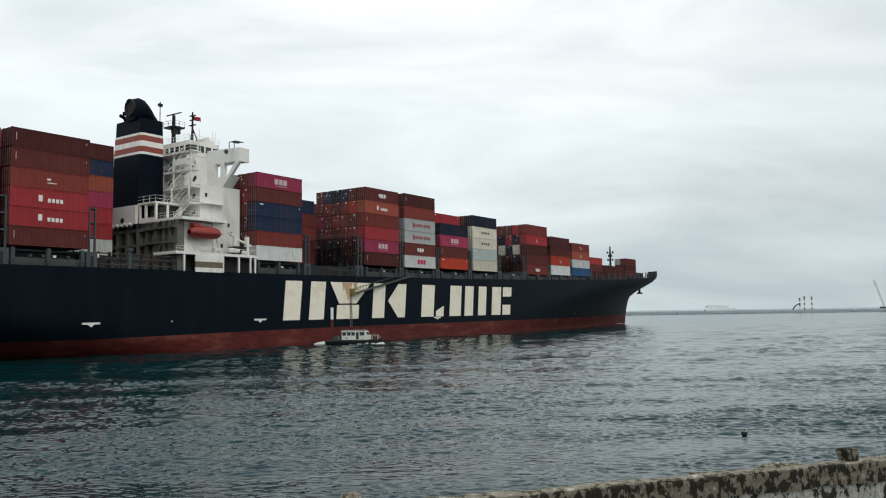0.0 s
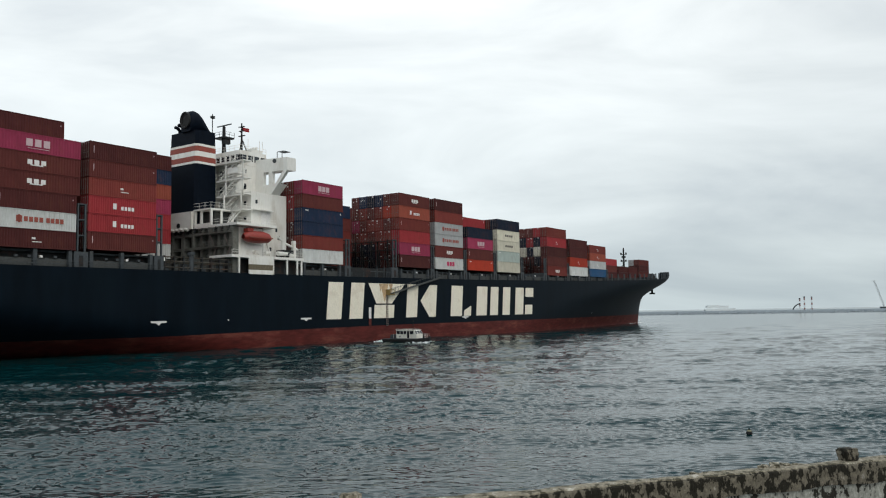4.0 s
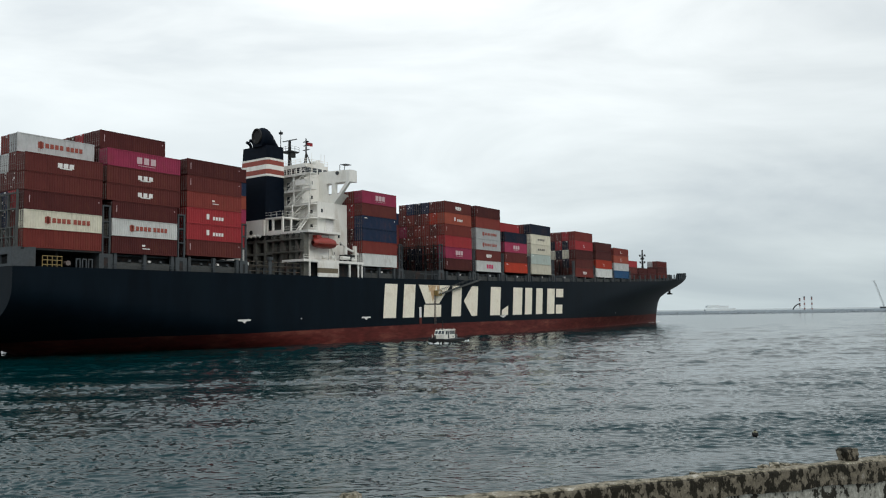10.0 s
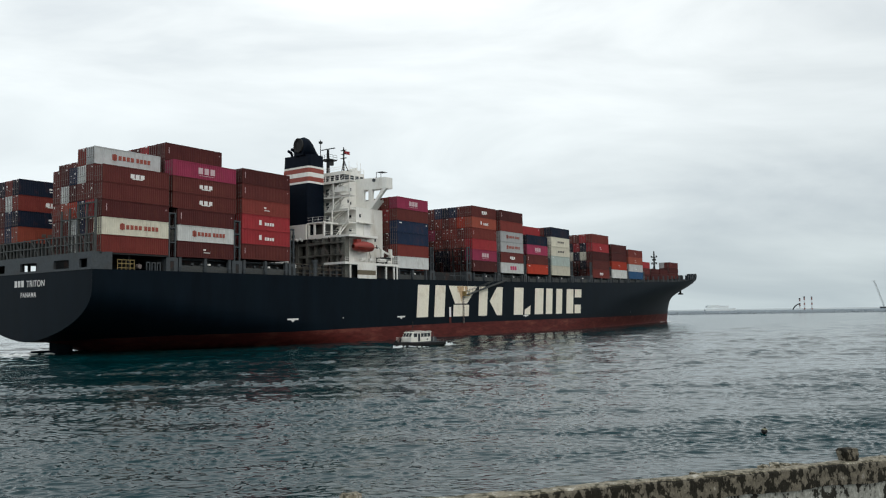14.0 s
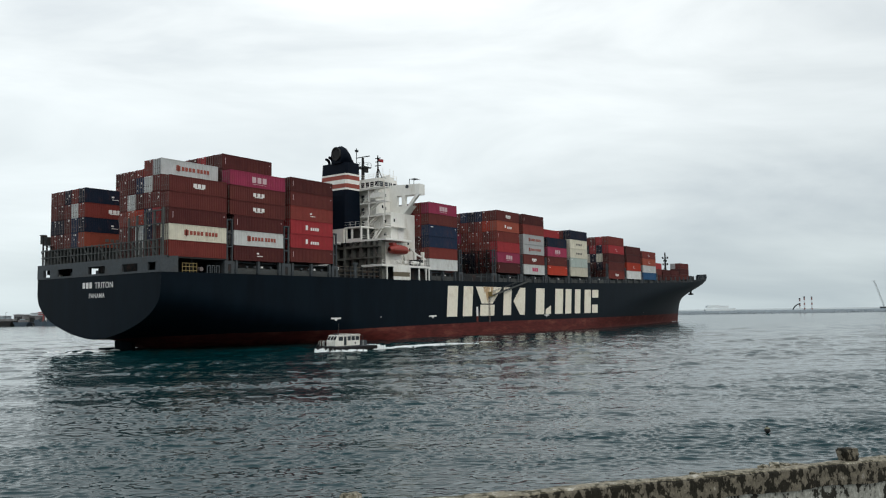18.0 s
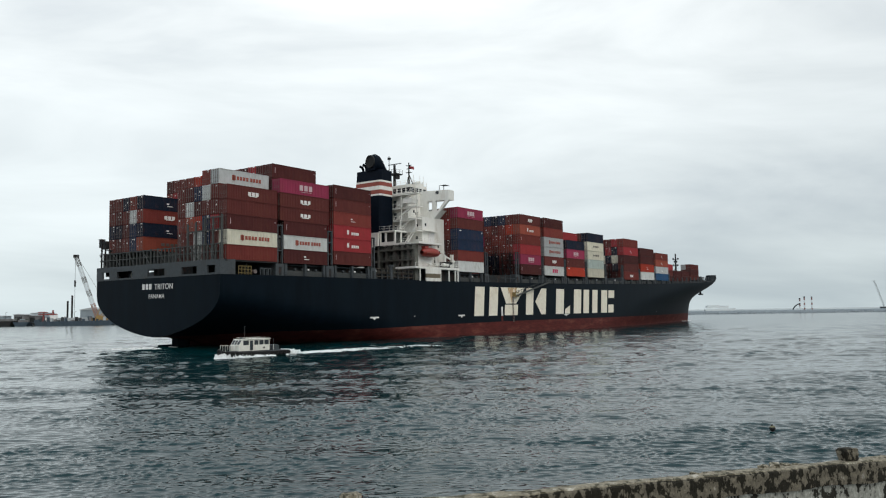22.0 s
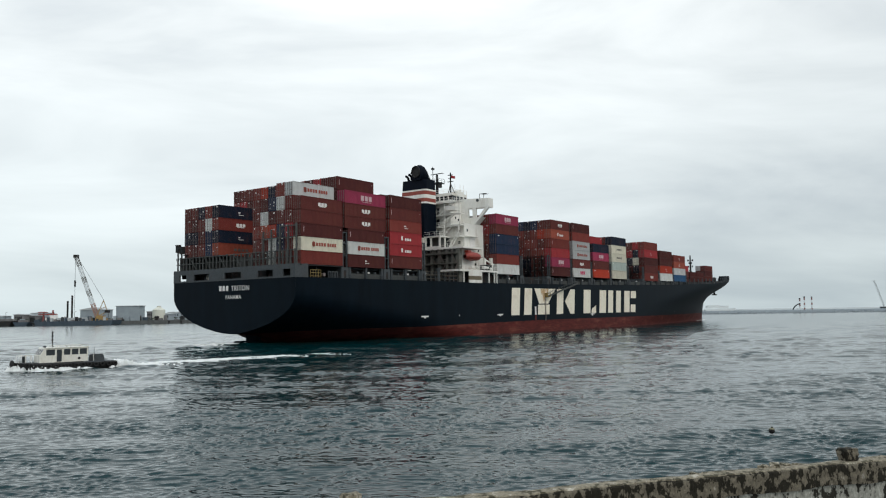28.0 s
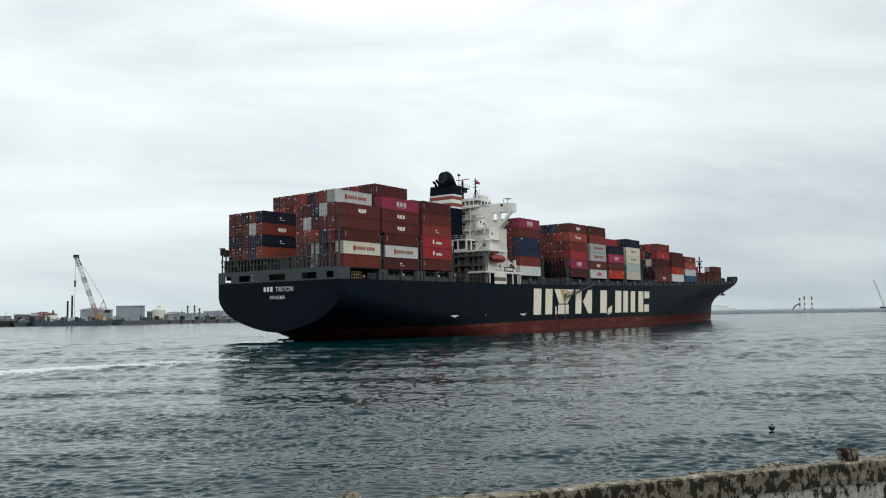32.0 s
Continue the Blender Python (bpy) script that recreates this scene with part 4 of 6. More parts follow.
def build_house():
    # main tower: after face at x -15, starboard face at y -16
    g = Geo().box(-15, -5.6, -16, 16, 14, 31).box(-15, -9, -11.4, 16, 31, 37.2).box(-20.5, -15, -5.5, 5.5, 14, 38.0)
    house = part("deckhouse", g, M["white"], ship, "white painted deckhouse tower")
    house.location = (-2.2, -2.8, -0.4)
    # wheelhouse with its windows
    wheel = part("wheelhouse", Geo().plan([(-15, -12.8), (-15, 14.6), (-8.0, 14.6), (-6.8, 11), (-6.8, -9.6), (-8.0, -12.8)], 37.2, 38.05).plan([(-15, -12.8), (-15, 14.6), (-8.0, 14.6), (-6.8, 11), (-6.8, -9.6), (-8.0, -12.8)], 39.35, 40.15).box(-14.8, -7.2, -10.6, 10.6, 38.0, 39.4), M["white"], ship, "white wheelhouse with a band of windows")
    wheel.location = (-1.2, -1.5, -0.45)
    for i in range(8):
        y = -12.6 + 1.5 * i
        window(wheel, -14.92, -14.8, y, y + 1.2, 38.1, 39.3)
        part("window_post", Geo().box(-15.0, -14.78, y + 1.2, y + 1.5, 38.05, 39.35), M["white"], wheel)
    for i in range(4):
        x = -14.6 + 1.7 * i
        window(wheel, x, x + 1.35, -12.72, -12.6, 38.1, 39.3)
        part("window_post", Geo().box(x + 1.35, x + 1.7, -12.8, -12.58, 38.05, 39.35), M["white"], wheel)
    railing(wheel, [(-15, 5), (-15, -12.8), (-8, -12.8)], 40.15)
    part("roof_locker", Geo().box(-11.6, -8.8, -12.4, -9.6, 40.15, 40.9), M["white"], wheel)
    for y in (-12.0, -11.2, -10.4):
        part("roof_dish", Geo().tube((-10, y, 40.9), (-10, y, 41.5), 0.28, 8), M["white"], wheel)
    # decks on the after face with stairs zigzagging between them
    for z, y1, x0 in ((37.1, -5.0, -17.4), (33.7, -6.6, -17.2), (30.5, -7.2, -17.2), (27.4, -5.0, -17.6)):
        deck = part("gallery_deck", Geo().box(x0, -15, -16.2, y1, z - 0.22, z).box(x0, x0 + 0.12, -16.2, y1, z - 0.4, z), M["white"], house)
        railing(deck, [(x0 + 0.1, y1), (x0 + 0.1, -16.1), (-15.1, -16.1)], z, 1.0)
        for y in (-15.8, -10.8, y1 - 0.3):
            if z < 36:
                part("pillar", Geo().box(x0 + 0.1, x0 + 0.35, y - 0.12, y + 0.12, z, z + 3.1), M["white"], deck)
    for z0, z1 in ((24.4, 27.4), (27.4, 30.5), (30.5, 33.7), (33.7, 37.1)):
        st = part("stairway", Geo().tube((-16.7, -8.6, z0), (-16.7, -13.6, z1), 0.16, 4).tube((-15.7, -8.6, z0), (-15.7, -13.6, z1), 0.16, 4), M["white"], house)
        for k in range(9):
            t = (k + 0.5) / 9
            part("tread", Geo().box(-16.7, -15.7, lerp(-8.6, -13.6, t) - 0.14, lerp(-8.6, -13.6, t) + 0.14, lerp(z0, z1, t) - 0.04, lerp(z0, z1, t) + 0.04), M["white"], st)
        part("handrail", Geo().tube((-16.7, -8.6, z0 + 1), (-16.7, -13.6, z1 + 1), 0.06, 4), M["white"], st)
    for z in (24.5, 27.6, 30.7, 33.9):
        part("door", Geo().box(-15.08, -15.0, -7.6, -6.7, z, z + 2.0), M["ship_grey"], house)
        window(house, -15.07, -15.0, -14.6, -13.9, z + 0.9, z + 1.6)
    part("awning_box", Geo().box(-17.0, -15.0, -14.4, -11.2, 34.6, 35.8), M["white"], house)
    for x, z in ((-13.9, 28.7), (-10.2, 19.4), (-12.2, 21.8), (-8.0, 21.8), (-8.6, 23.4)):
        window(house, x, x + 0.5, -16.06, -15.98, z, z + 0.75)
    for x, z in ((-12.8, 32.6), (-13.4, 35.0)):
        window(house, x, x + 0.5, -11.46, -11.38, z, z + 0.75)
    part("stores_door", Geo().box(-12.4, -10.2, -16.07, -15.98, 24.4, 27.2), M["mark_white"], house)
    part("recess_deck", Geo().box(-15.2, -10.0, -17.2, -16.0, 24.1, 24.3), M["white"], house)
    part("recess_awning", Geo().box(-15.2, -10, -17.1, -16, 27.3, 27.45), M["white"], house)
    # bridge wing on its knee, open in the middle
    for s in (1, -1):
        g = Geo()

        def plate(poly, x0=-9.0, x1=-6.6):
            n = len(poly)
            g.add([(x0, s * y, z) for y, z in poly] + [(x1, s * y, z) for y, z in poly], [tuple(range(n)), tuple(range(2 * n - 1, n - 1, -1))] + [(i, n + i, n + (i + 1) % n, (i + 1) % n) for i in range(n)])

        plate([(-11.0, 38.75), (-11.0, 35.9), (-20.0, 35.7), (-22.75, 35.6), (-22.75, 38.2)])
        plate([(-11.0, 33.1), (-11.0, 31.0), (-18.0, 31.0), (-20.25, 33.1)])
        plate([(-11.0, 35.9), (-11.0, 33.1), (-15.9, 33.1), (-15.9, 35.8)], -9.0, -8.3)
        plate([(-17.4, 35.75), (-17.4, 33.1), (-18.5, 33.1), (-18.5, 35.75)], -9.0, -8.3)
        plate([(-21.6, 35.65), (-19.3, 33.1), (-20.25, 33.1), (-22.75, 35.6)], -9.0, -8.3)
        wing = part("bridge_wing", g, M["white"], ship, "white bridge wing on a slanting knee")
        wing.location = (-3.0, -0.7 * s, -0.5)
        part("wing_canopy", Geo().box(-8.9, -6.9, s * 22.0 - 1.0, s * 22.0 + 0.8, 39.6, 39.66).tube((-8.9, s * 21.2, 38.3), (-8.9, s * 21.2, 39.6), 0.08, 5).tube((-8.9, s * 22.6, 38.2), (-8.9, s * 22.6, 39.6), 0.08, 5), M["ship_grey"], wing)
        part("wing_light", Geo().tube((-9.25, s * 20.6, 37.8), (-8.9, s * 20.6, 37.8), 0.42, 10), M["ship_grey"], wing)
    # engine casing behind the tower: a plated frame, its after bays backed by black panels
    casing = part("engine_casing", Geo().box(-22.9, -16, -20.9, 15.4, 14, 23.2).box(-24.2, -22.9, -21.2, 15.4, 14, 14.6), M["casing"], ship, "grey engine casing with bays painted black for shade")
    bays = [(-20.9, -19.75), (-19.4, -18.0), (-17.5, -15.5), (-15.0, -13.1), (-12.3, -10.5), (-9.75, -7.35), (-6.6, -4.2), (-3.4, -1.0), (0.0, 2.6), (3.6, 6.2)]
    posts = [-21.3] + [(a[1] + b[0]) / 2 for a, b in zip(bays, bays[1:])] + [7.0]
    for i, y in enumerate(posts):
        w = 0.32 if i % 3 else 0.5
        part("casing_frame", Geo().box(-24.3, -22.9, y - w, y + w, 14.0, 23.1), M["casing"], casing)
    for z, h in ((14.6, 2.6), (19.0, 0.5), (21.7, 0.55)):
        part("casing_beam", Geo().box(-24.22, -22.9, -21.2, 15.4, z, z + h), M["casing"], casing)
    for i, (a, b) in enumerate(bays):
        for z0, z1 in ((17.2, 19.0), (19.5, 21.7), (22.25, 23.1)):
            # black panel paints the shade inside the bay and under the deck
            part("casing_shade_panel", Geo().box(-22.96, -22.85, a + 0.15, b - 0.15, z0, z1), M["black"], casing)
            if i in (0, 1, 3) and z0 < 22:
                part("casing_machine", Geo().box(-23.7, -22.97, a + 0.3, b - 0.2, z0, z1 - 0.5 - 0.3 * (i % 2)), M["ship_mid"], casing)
    for i in range(9):
        y = -21.0 + 2.0 * i
        part("deck_bracket", Geo().tube((-24.15, y, 23.2), (-24.35, y + 0.4, 22.35), 0.22, 6), M["ship_dark"], casing)
    for z in (19.3, 21.9):
        part("casing_walkway", Geo().box(-25.0, -24.3, -21.6, -12.6, z - 0.12, z), M["casing"], casing)
        for h in (0.5, 1.0):
            part("handrail", Geo().tube((-24.95, -21.6, z + h), (-24.95, -12.6, z + h), 0.05, 4), M["casing"], casing)
        for i in range(7):
            y = -21.5 + 1.45 * i
            part("rail_post", Geo().tube((-24.95, y, z), (-24.95, y, z + 1.0), 0.05, 4), M["casing"], casing)
    for y in (-20.4, -16.4):
        part("casing_ladder", Geo().tube((-24.7, y, 16.9), (-24.7, y - 1.3, 19.3), 0.09, 4).tube((-24.7, y - 0.7, 19.3), (-24.7, y + 0.7, 21.9), 0.09, 4), M["rod"], casing)
    part("side_plating", Geo().box(-22.85, -16.2, -21.02, -20.88, 17.7, 23.0), M["white"], casing, "white side plating under the gallery deck")
    part("side_knee", Geo().prism([(-24.2, 17.6), (-22.8, 17.6), (-22.8, 23.0), (-24.0, 23.0), (-23.3, 21.0)], -21.6, -21.35), M["white"], casing)
    # pipes and lockers along the deck edge before the casing
    for i, z in enumerate((14.7, 15.5, 15.75, 16.5)):
        part("deck_pipe", Geo().tube((-39.5, -21.9 + 0.15 * (i % 2), z), (-24.6, -21.9 + 0.15 * (i % 2), z), 0.11, 5), M["pipe"], casing)
    for i in range(8):
        x = -39.2 + 1.95 * i
        part("pipe_stand", Geo().box(x, x + 0.22, -22.0, -21.5, 14.0, 16.7), M["ship_dark"], casing)
        part("deck_locker", Geo().box(x + 0.5, x + 1.3, -21.4, -20.4, 14.0, 14.9 + 0.5 * (i * 5 % 4)), M["ship_mid" if i % 2 else "ship_grey"], casing)
    part("valve_box", Geo().box(-40.6, -39.3, -22.3, -21.5, 15.7, 16.3), M["white"], casing)
    part("vent_post", Geo().tube((-33.6, -21.8, 14.0), (-33.6, -21.8, 17.0), 0.42, 8).tube((-33.6, -21.8, 17.0), (-33.6, -21.8, 17.5), 0.65, 8), M["ship_grey"], casing)
    # white gallery deck above the casing with a roofed shelter on its inner half
    gal = part("upper_gallery", Geo().box(-24.35, -14.5, -23.1, -10.4, 23.15, 23.65).box(-25.0, -24.36, -10.5, 4, 23.15, 26.6), M["white"], ship, "white gallery deck with a roofed shelter")
    part("shelter_roof", Geo().box(-24.5, -15.2, -15.7, -10.4, 26.6, 26.9), M["white"], gal)
    part("shelter_core", Geo().box(-22.4, -15.4, -14.2, -10.4, 23.65, 26.6), M["ship_mid"], gal)
    for y in (-10.75, -12.55, -15.45):
        part("gallery_pillar", Geo().box(-24.35, -24.0, y - 0.22, y + 0.22, 23.65, 26.6), M["white"], gal)
    for x in (-21.75, -19.0, -16.95, -15.5):
        part("gallery_pillar", Geo().box(x - 0.2, x + 0.2, -15.6, -15.3, 23.65, 26.6), M["white"], gal)
    part("gallery_sill", Geo().box(-24.3, -24.05, -15.3, -10.9, 23.65, 24.1), M["white"], gal)
    railing(gal, [(-24.25, -15.7), (-24.25, -23.0), (-14.6, -23.0)], 23.65, 0.95, 2.4)
    railing(gal, [(-24.4, -10.4), (-24.4, -15.6), (-20.5, -15.6)], 26.9, 1.15)
    st = part("stairway", Geo().tube((-21.6, -17.4, 23.7), (-18.2, -17.4, 27.2), 0.13, 4).tube((-21.6, -16.5, 23.7), (-18.2, -16.5, 27.2), 0.13, 4), M["white"], gal)
    for k in range(9):
        x, z = lerp(-21.5, -18.3, k / 8), lerp(23.9, 27.0, k / 8)
        part("tread", Geo().box(x - 0.14, x + 0.14, -17.4, -16.5, z - 0.03, z + 0.03), M["white"], st)
    part("handrail", Geo().tube((-21.6, -17.4, 24.7), (-18.2, -17.4, 28.2), 0.05, 4), M["white"], st)
    for i in range(5):
        part("scupper_pipe", Geo().tube((-25.0, -3.9 - 1.4 * i, 23.0), (-25.0, -3.1 - 1.4 * i, 23.2), 0.28, 8), M["white"], gal)
    part("life_ring", Geo().tube((-25.1, -6.6, 24.0), (-25.0, -6.6, 24.0), 0.5, 12), M["black"], gal)
    # funnel with its bands, exhaust hood and pipes
    cor = lambda z: (lerp(-24.5, -24.1, (z - 26) / 17), lerp(-19.4, -19.7, (z - 26) / 17), lerp(-2.0, -2.9, (z - 26) / 17))

    def ring(z0, z1, grow=0.0):
        g = Geo()
        rows = []
        for z in (z0, z1):
            a, b, p = cor(z)
            a, b, s, p = a - grow, b + grow, -10.9 - grow, p + grow
            rows.append([(a, s + 0.5, z), (a + 0.5, s, z), (b, s, z), (b, p, z), (a, p, z)])
        g.grid(rows, close=True)
        g.add(rows[1], [(0, 1, 2, 3, 4)])
        g.add(rows[0], [(4, 3, 2, 1, 0)])
        return g

    funnel = part("funnel", ring(23.0, 42.95), M["funnel"], ship, "black funnel with red and white bands")
    for z0, z1, mat in ((39.75, 40.2, "white"), (38.7, 39.75, "funnel_red"), (37.7, 38.7, "white"), (36.65, 37.7, "funnel_red"), (36.2, 36.65, "white")):
        part("funnel_band", ring(z0, z1 - 0.004, 0.05), M[mat], funnel)
    rows = []
    for x, top, half in ((-24.55, 45.4, 1.35), (-24.5, 46.2, 1.6), (-24.0, 46.95, 1.75), (-23.2, 47.25, 1.8), (-22.3, 47.05, 1.8), (-21.4, 46.3, 1.75), (-20.5, 45.2, 1.65), (-19.7, 44.1, 1.5), (-19.5, 43.2, 1.4)):
        arch = [(math.cos(math.pi * k / 12), math.sin(math.pi * k / 12)) for k in range(13)]
        rise = min(1.9, top - 42.9)
        rows.append([(x, -8.0 + half * c, top - rise + rise * s) for c, s in arch] + [(x, -8.0 - half, 42.8), (x, -8.0 + half, 42.8)])
    hood = part("exhaust_hood", Geo().grid(rows, close=True).add(rows[0], [tuple(range(15))]).add(rows[-1], [tuple(range(14, -1, -1))]), M["funnel"], funnel, "dark curved exhaust hood", True)
    rows = [[(x, -8.0 + r * math.cos(a), 45.1 + 1.15 * r * math.sin(a)) for a in [6.2832 * k / 20 for k in range(20)]] for x, r in ((-24.5, 1.45), (-24.95, 1.45), (-24.95, 1.2), (-24.7, 1.1))]
    part("exhaust_mouth", Geo().grid(rows, close=True).add(rows[-1], [tuple(range(20))]), M["black"], hood)
    for y, z, r in ((-5.2, 44.5, 0.36), (-4.1, 44.2, 0.34), (-6.0, 44.9, 0.3)):
        pts = [(-23.0, y, 42.8), (-23.0, y, z - 0.7), (-23.2, y, z - 0.25), (-23.6, y, z), (-24.2, y, z + 0.1)]
        pipe = Geo()
        for a, b in zip(pts, pts[1:]):
            pipe.tube(a, b, r, 10)
        part("exhaust_pipe", pipe, M["funnel"], funnel, smooth=True)
    part("funnel_pole", Geo().tube((-19.9, -10.3, 42.8), (-19.9, -10.3, 46.9), 0.09, 5).box(-20.2, -19.5, -10.6, -10.0, 46.0, 46.5), M["ship_dark"], funnel)
    # radar mast and signal mast
    mast = part("radar_mast", Geo().tube((-13.7, -5.6, 38), (-13.7, -5.6, 46.0), 0.5, 8, 0.3).box(-15.0, -12.3, -7.2, -4.2, 43.3, 43.6), M["ship_dark"], ship, "dark radar mast with a scanner")
    mast.location = (-1.7, -2.8, -0.55)
    part("radar_scanner", Geo().box(-13.8, -13.6, -7.9, -3.4, 46.1, 46.3), M["ship_grey"], mast)
    railing(mast, [(-15.0, -4.2), (-15.0, -7.2), (-12.3, -7.2)], 43.6, 1.0, mat="ship_dark")
    part("mast_box", Geo().box(-14.6, -13.0, -6.8, -6.0, 42.2, 43.3), M["ship_dark"], mast)
    sig = part("signal_mast", Geo().tube((-10.7, -8, 40), (-10.7, -8, 47.1), 0.28, 6, 0.16), M["ship_dark"], ship, "dark signal mast flying a red flag")
    sig.location = (-3.0, -3.9, -1.2)
    for s in (-1, 1):
        part("mast_leg", Geo().tube((-10.7, -8, 44.0), (-10.2, -8 + 1.5 * s, 40.1), 0.12, 5), M["ship_dark"], sig)
    for z, w in ((44.4, 0.9), (45.4, 0.7), (46.3, 0.8)):
        part("crosstree", Geo().box(-10.9, -10.5, -8 - w, -8 + w, z, z + 0.14), M["ship_dark"], sig)
    part("flag", Geo().grid([[(-10.6 + 0.17 * i, -8.05 - 0.09 * math.sin(1.3 * i) - 0.2 * i * 0.4, z - 0.02 * i) for i in range(9)] for z in (45.5, 45.9, 46.3)]), BOXPAINT["red"], sig, "small red flag")
    for x, y, h in ((-8.6, -11.6, 3.0), (-9.4, -13.4, 2.4), (-12.6, -12.6, 2.6)):
        part("aerial", Geo().tube((x, y, 40.1), (x, y, 40.1 + h), 0.05, 4), M["white"], ship)
    # boat deck below, with the lifeboat
    bd = part("boat_deck", Geo().box(-24.2, -5.7, -22.4, -16.0, 17.15, 17.65), M["white"], ship, "white boat deck")
    bd.location = (-1.2, -0.5, -0.1)
    part("side_screen", Geo().box(-20.1, -14.1, -22.44, -22.2, 14.9, 15.95), M["screen"], bd)
    part("side_screen", Geo().box(-20.1, -14.1, -22.46, -22.2, 15.95, 17.15), M["white"], bd)
    part("deck_recess", Geo().box(-24.0, -6.0, -20.6, -20.3, 14.0, 17.1), M["ship_dark"], bd)
    part("side_screen", Geo().box(-20.1, -14.1, -22.5, -22.2, 14.1, 14.9), M["white"], bd)
    for x in (-22.4, -10.2, -7.4, -13.9, -6.2):
        part("deck_pillar", Geo().box(x - 0.16, x + 0.16, -22.4, -22.1, 14.1, 17.2), M["white"], bd)
    railing(bd, [(-24.1, -22.3), (-5.8, -22.3)], 17.65, 0.95)
    for x, z in ((-18.2, 18.2), (-15.6, 18.2), (-12.3, 18.3), (-11.0, 18.3), (-9.2, 18.0)):
        part("raft_canister", Geo().tube((x, -21.7, z + 0.1), (x + 1.2, -21.7, z + 0.1), 0.42, 8), M["white"], bd)
    part("tower_foot", Geo().box(-20.5, -5.6, -16.02, -15.5, 17.7, 23.6), M["white"], bd)
    for x0, z0, x1, z1 in ((-21.5, 17.7, -19.6, 23.4), (-13.2, 17.7, -14.2, 22.0)):
        part("lifeboat_davit", Geo().tube((x0, -20.8, z0), (x1, -20.2, z1), 0.22, 6).tube((x1, -20.2, z1), (x1 + 0.6, -17.0, z1 + 0.4), 0.2, 6), M["white"], bd)
    part("provision_crane", Geo().tube((-9.6, -20.5, 17.7), (-9.6, -20.5, 21.0), 0.45, 8).tube((-9.6, -20.5, 20.8), (-6.6, -21.6, 19.4), 0.25, 6).tube((-9.6, -20.5, 21.0), (-11.4, -20.8, 21.8), 0.22, 6).box(-7.8, -7.1, -21.6, -21.0, 17.7, 21.2), M["white"], bd)
    part("crane_net", Geo().box(-10.6, -8.0, -21.9, -19.6, 17.8, 19.2), M["ship_dark"], bd)
    rows = []
    for i in range(13):
        t = i / 12
        x = -20.9 + 6.7 * t
        k = math.sin(math.pi * t) ** 0.2 if 0 < t < 1 else 0.4
        rows.append([(x, -20.0 + 1.25 * k * math.cos(a), 21.45 + (1.3 if math.sin(a) > 0 else 1.05) * k * math.sin(a)) for a in [2 * math.pi * j / 14 for j in range(14)]])
    lb = part("lifeboat", Geo().grid(rows, close=True), M["orange"], ship, "orange enclosed lifeboat in davits", True)
    lb.location = (-1.5, -2.5, -0.45)
    part("fender_strip", Geo().box(-20.5, -14.6, -21.32, -21.2, 21.3, 21.5), M["funnel_red"], lb)
    part("conning_dome", Geo().box(-20.3, -18.9, -20.6, -19.4, 22.5, 23.1), M["orange"], lb)
    # forward shelter by the stack
    part("deck_store", Geo().box(-5.5, -4.9, -20, 16, 14, 17), M["white"], ship)


build_house()


# ---- pilot boat ----
M["boat_white"] = material("cream_boat_paint", (0.74, 0.725, 0.66), 0.5, vary=0.08, stain=(0.40, 0.32, 0.22), stain_amount=0.5, stain_scale=0.8, streak=0.4)


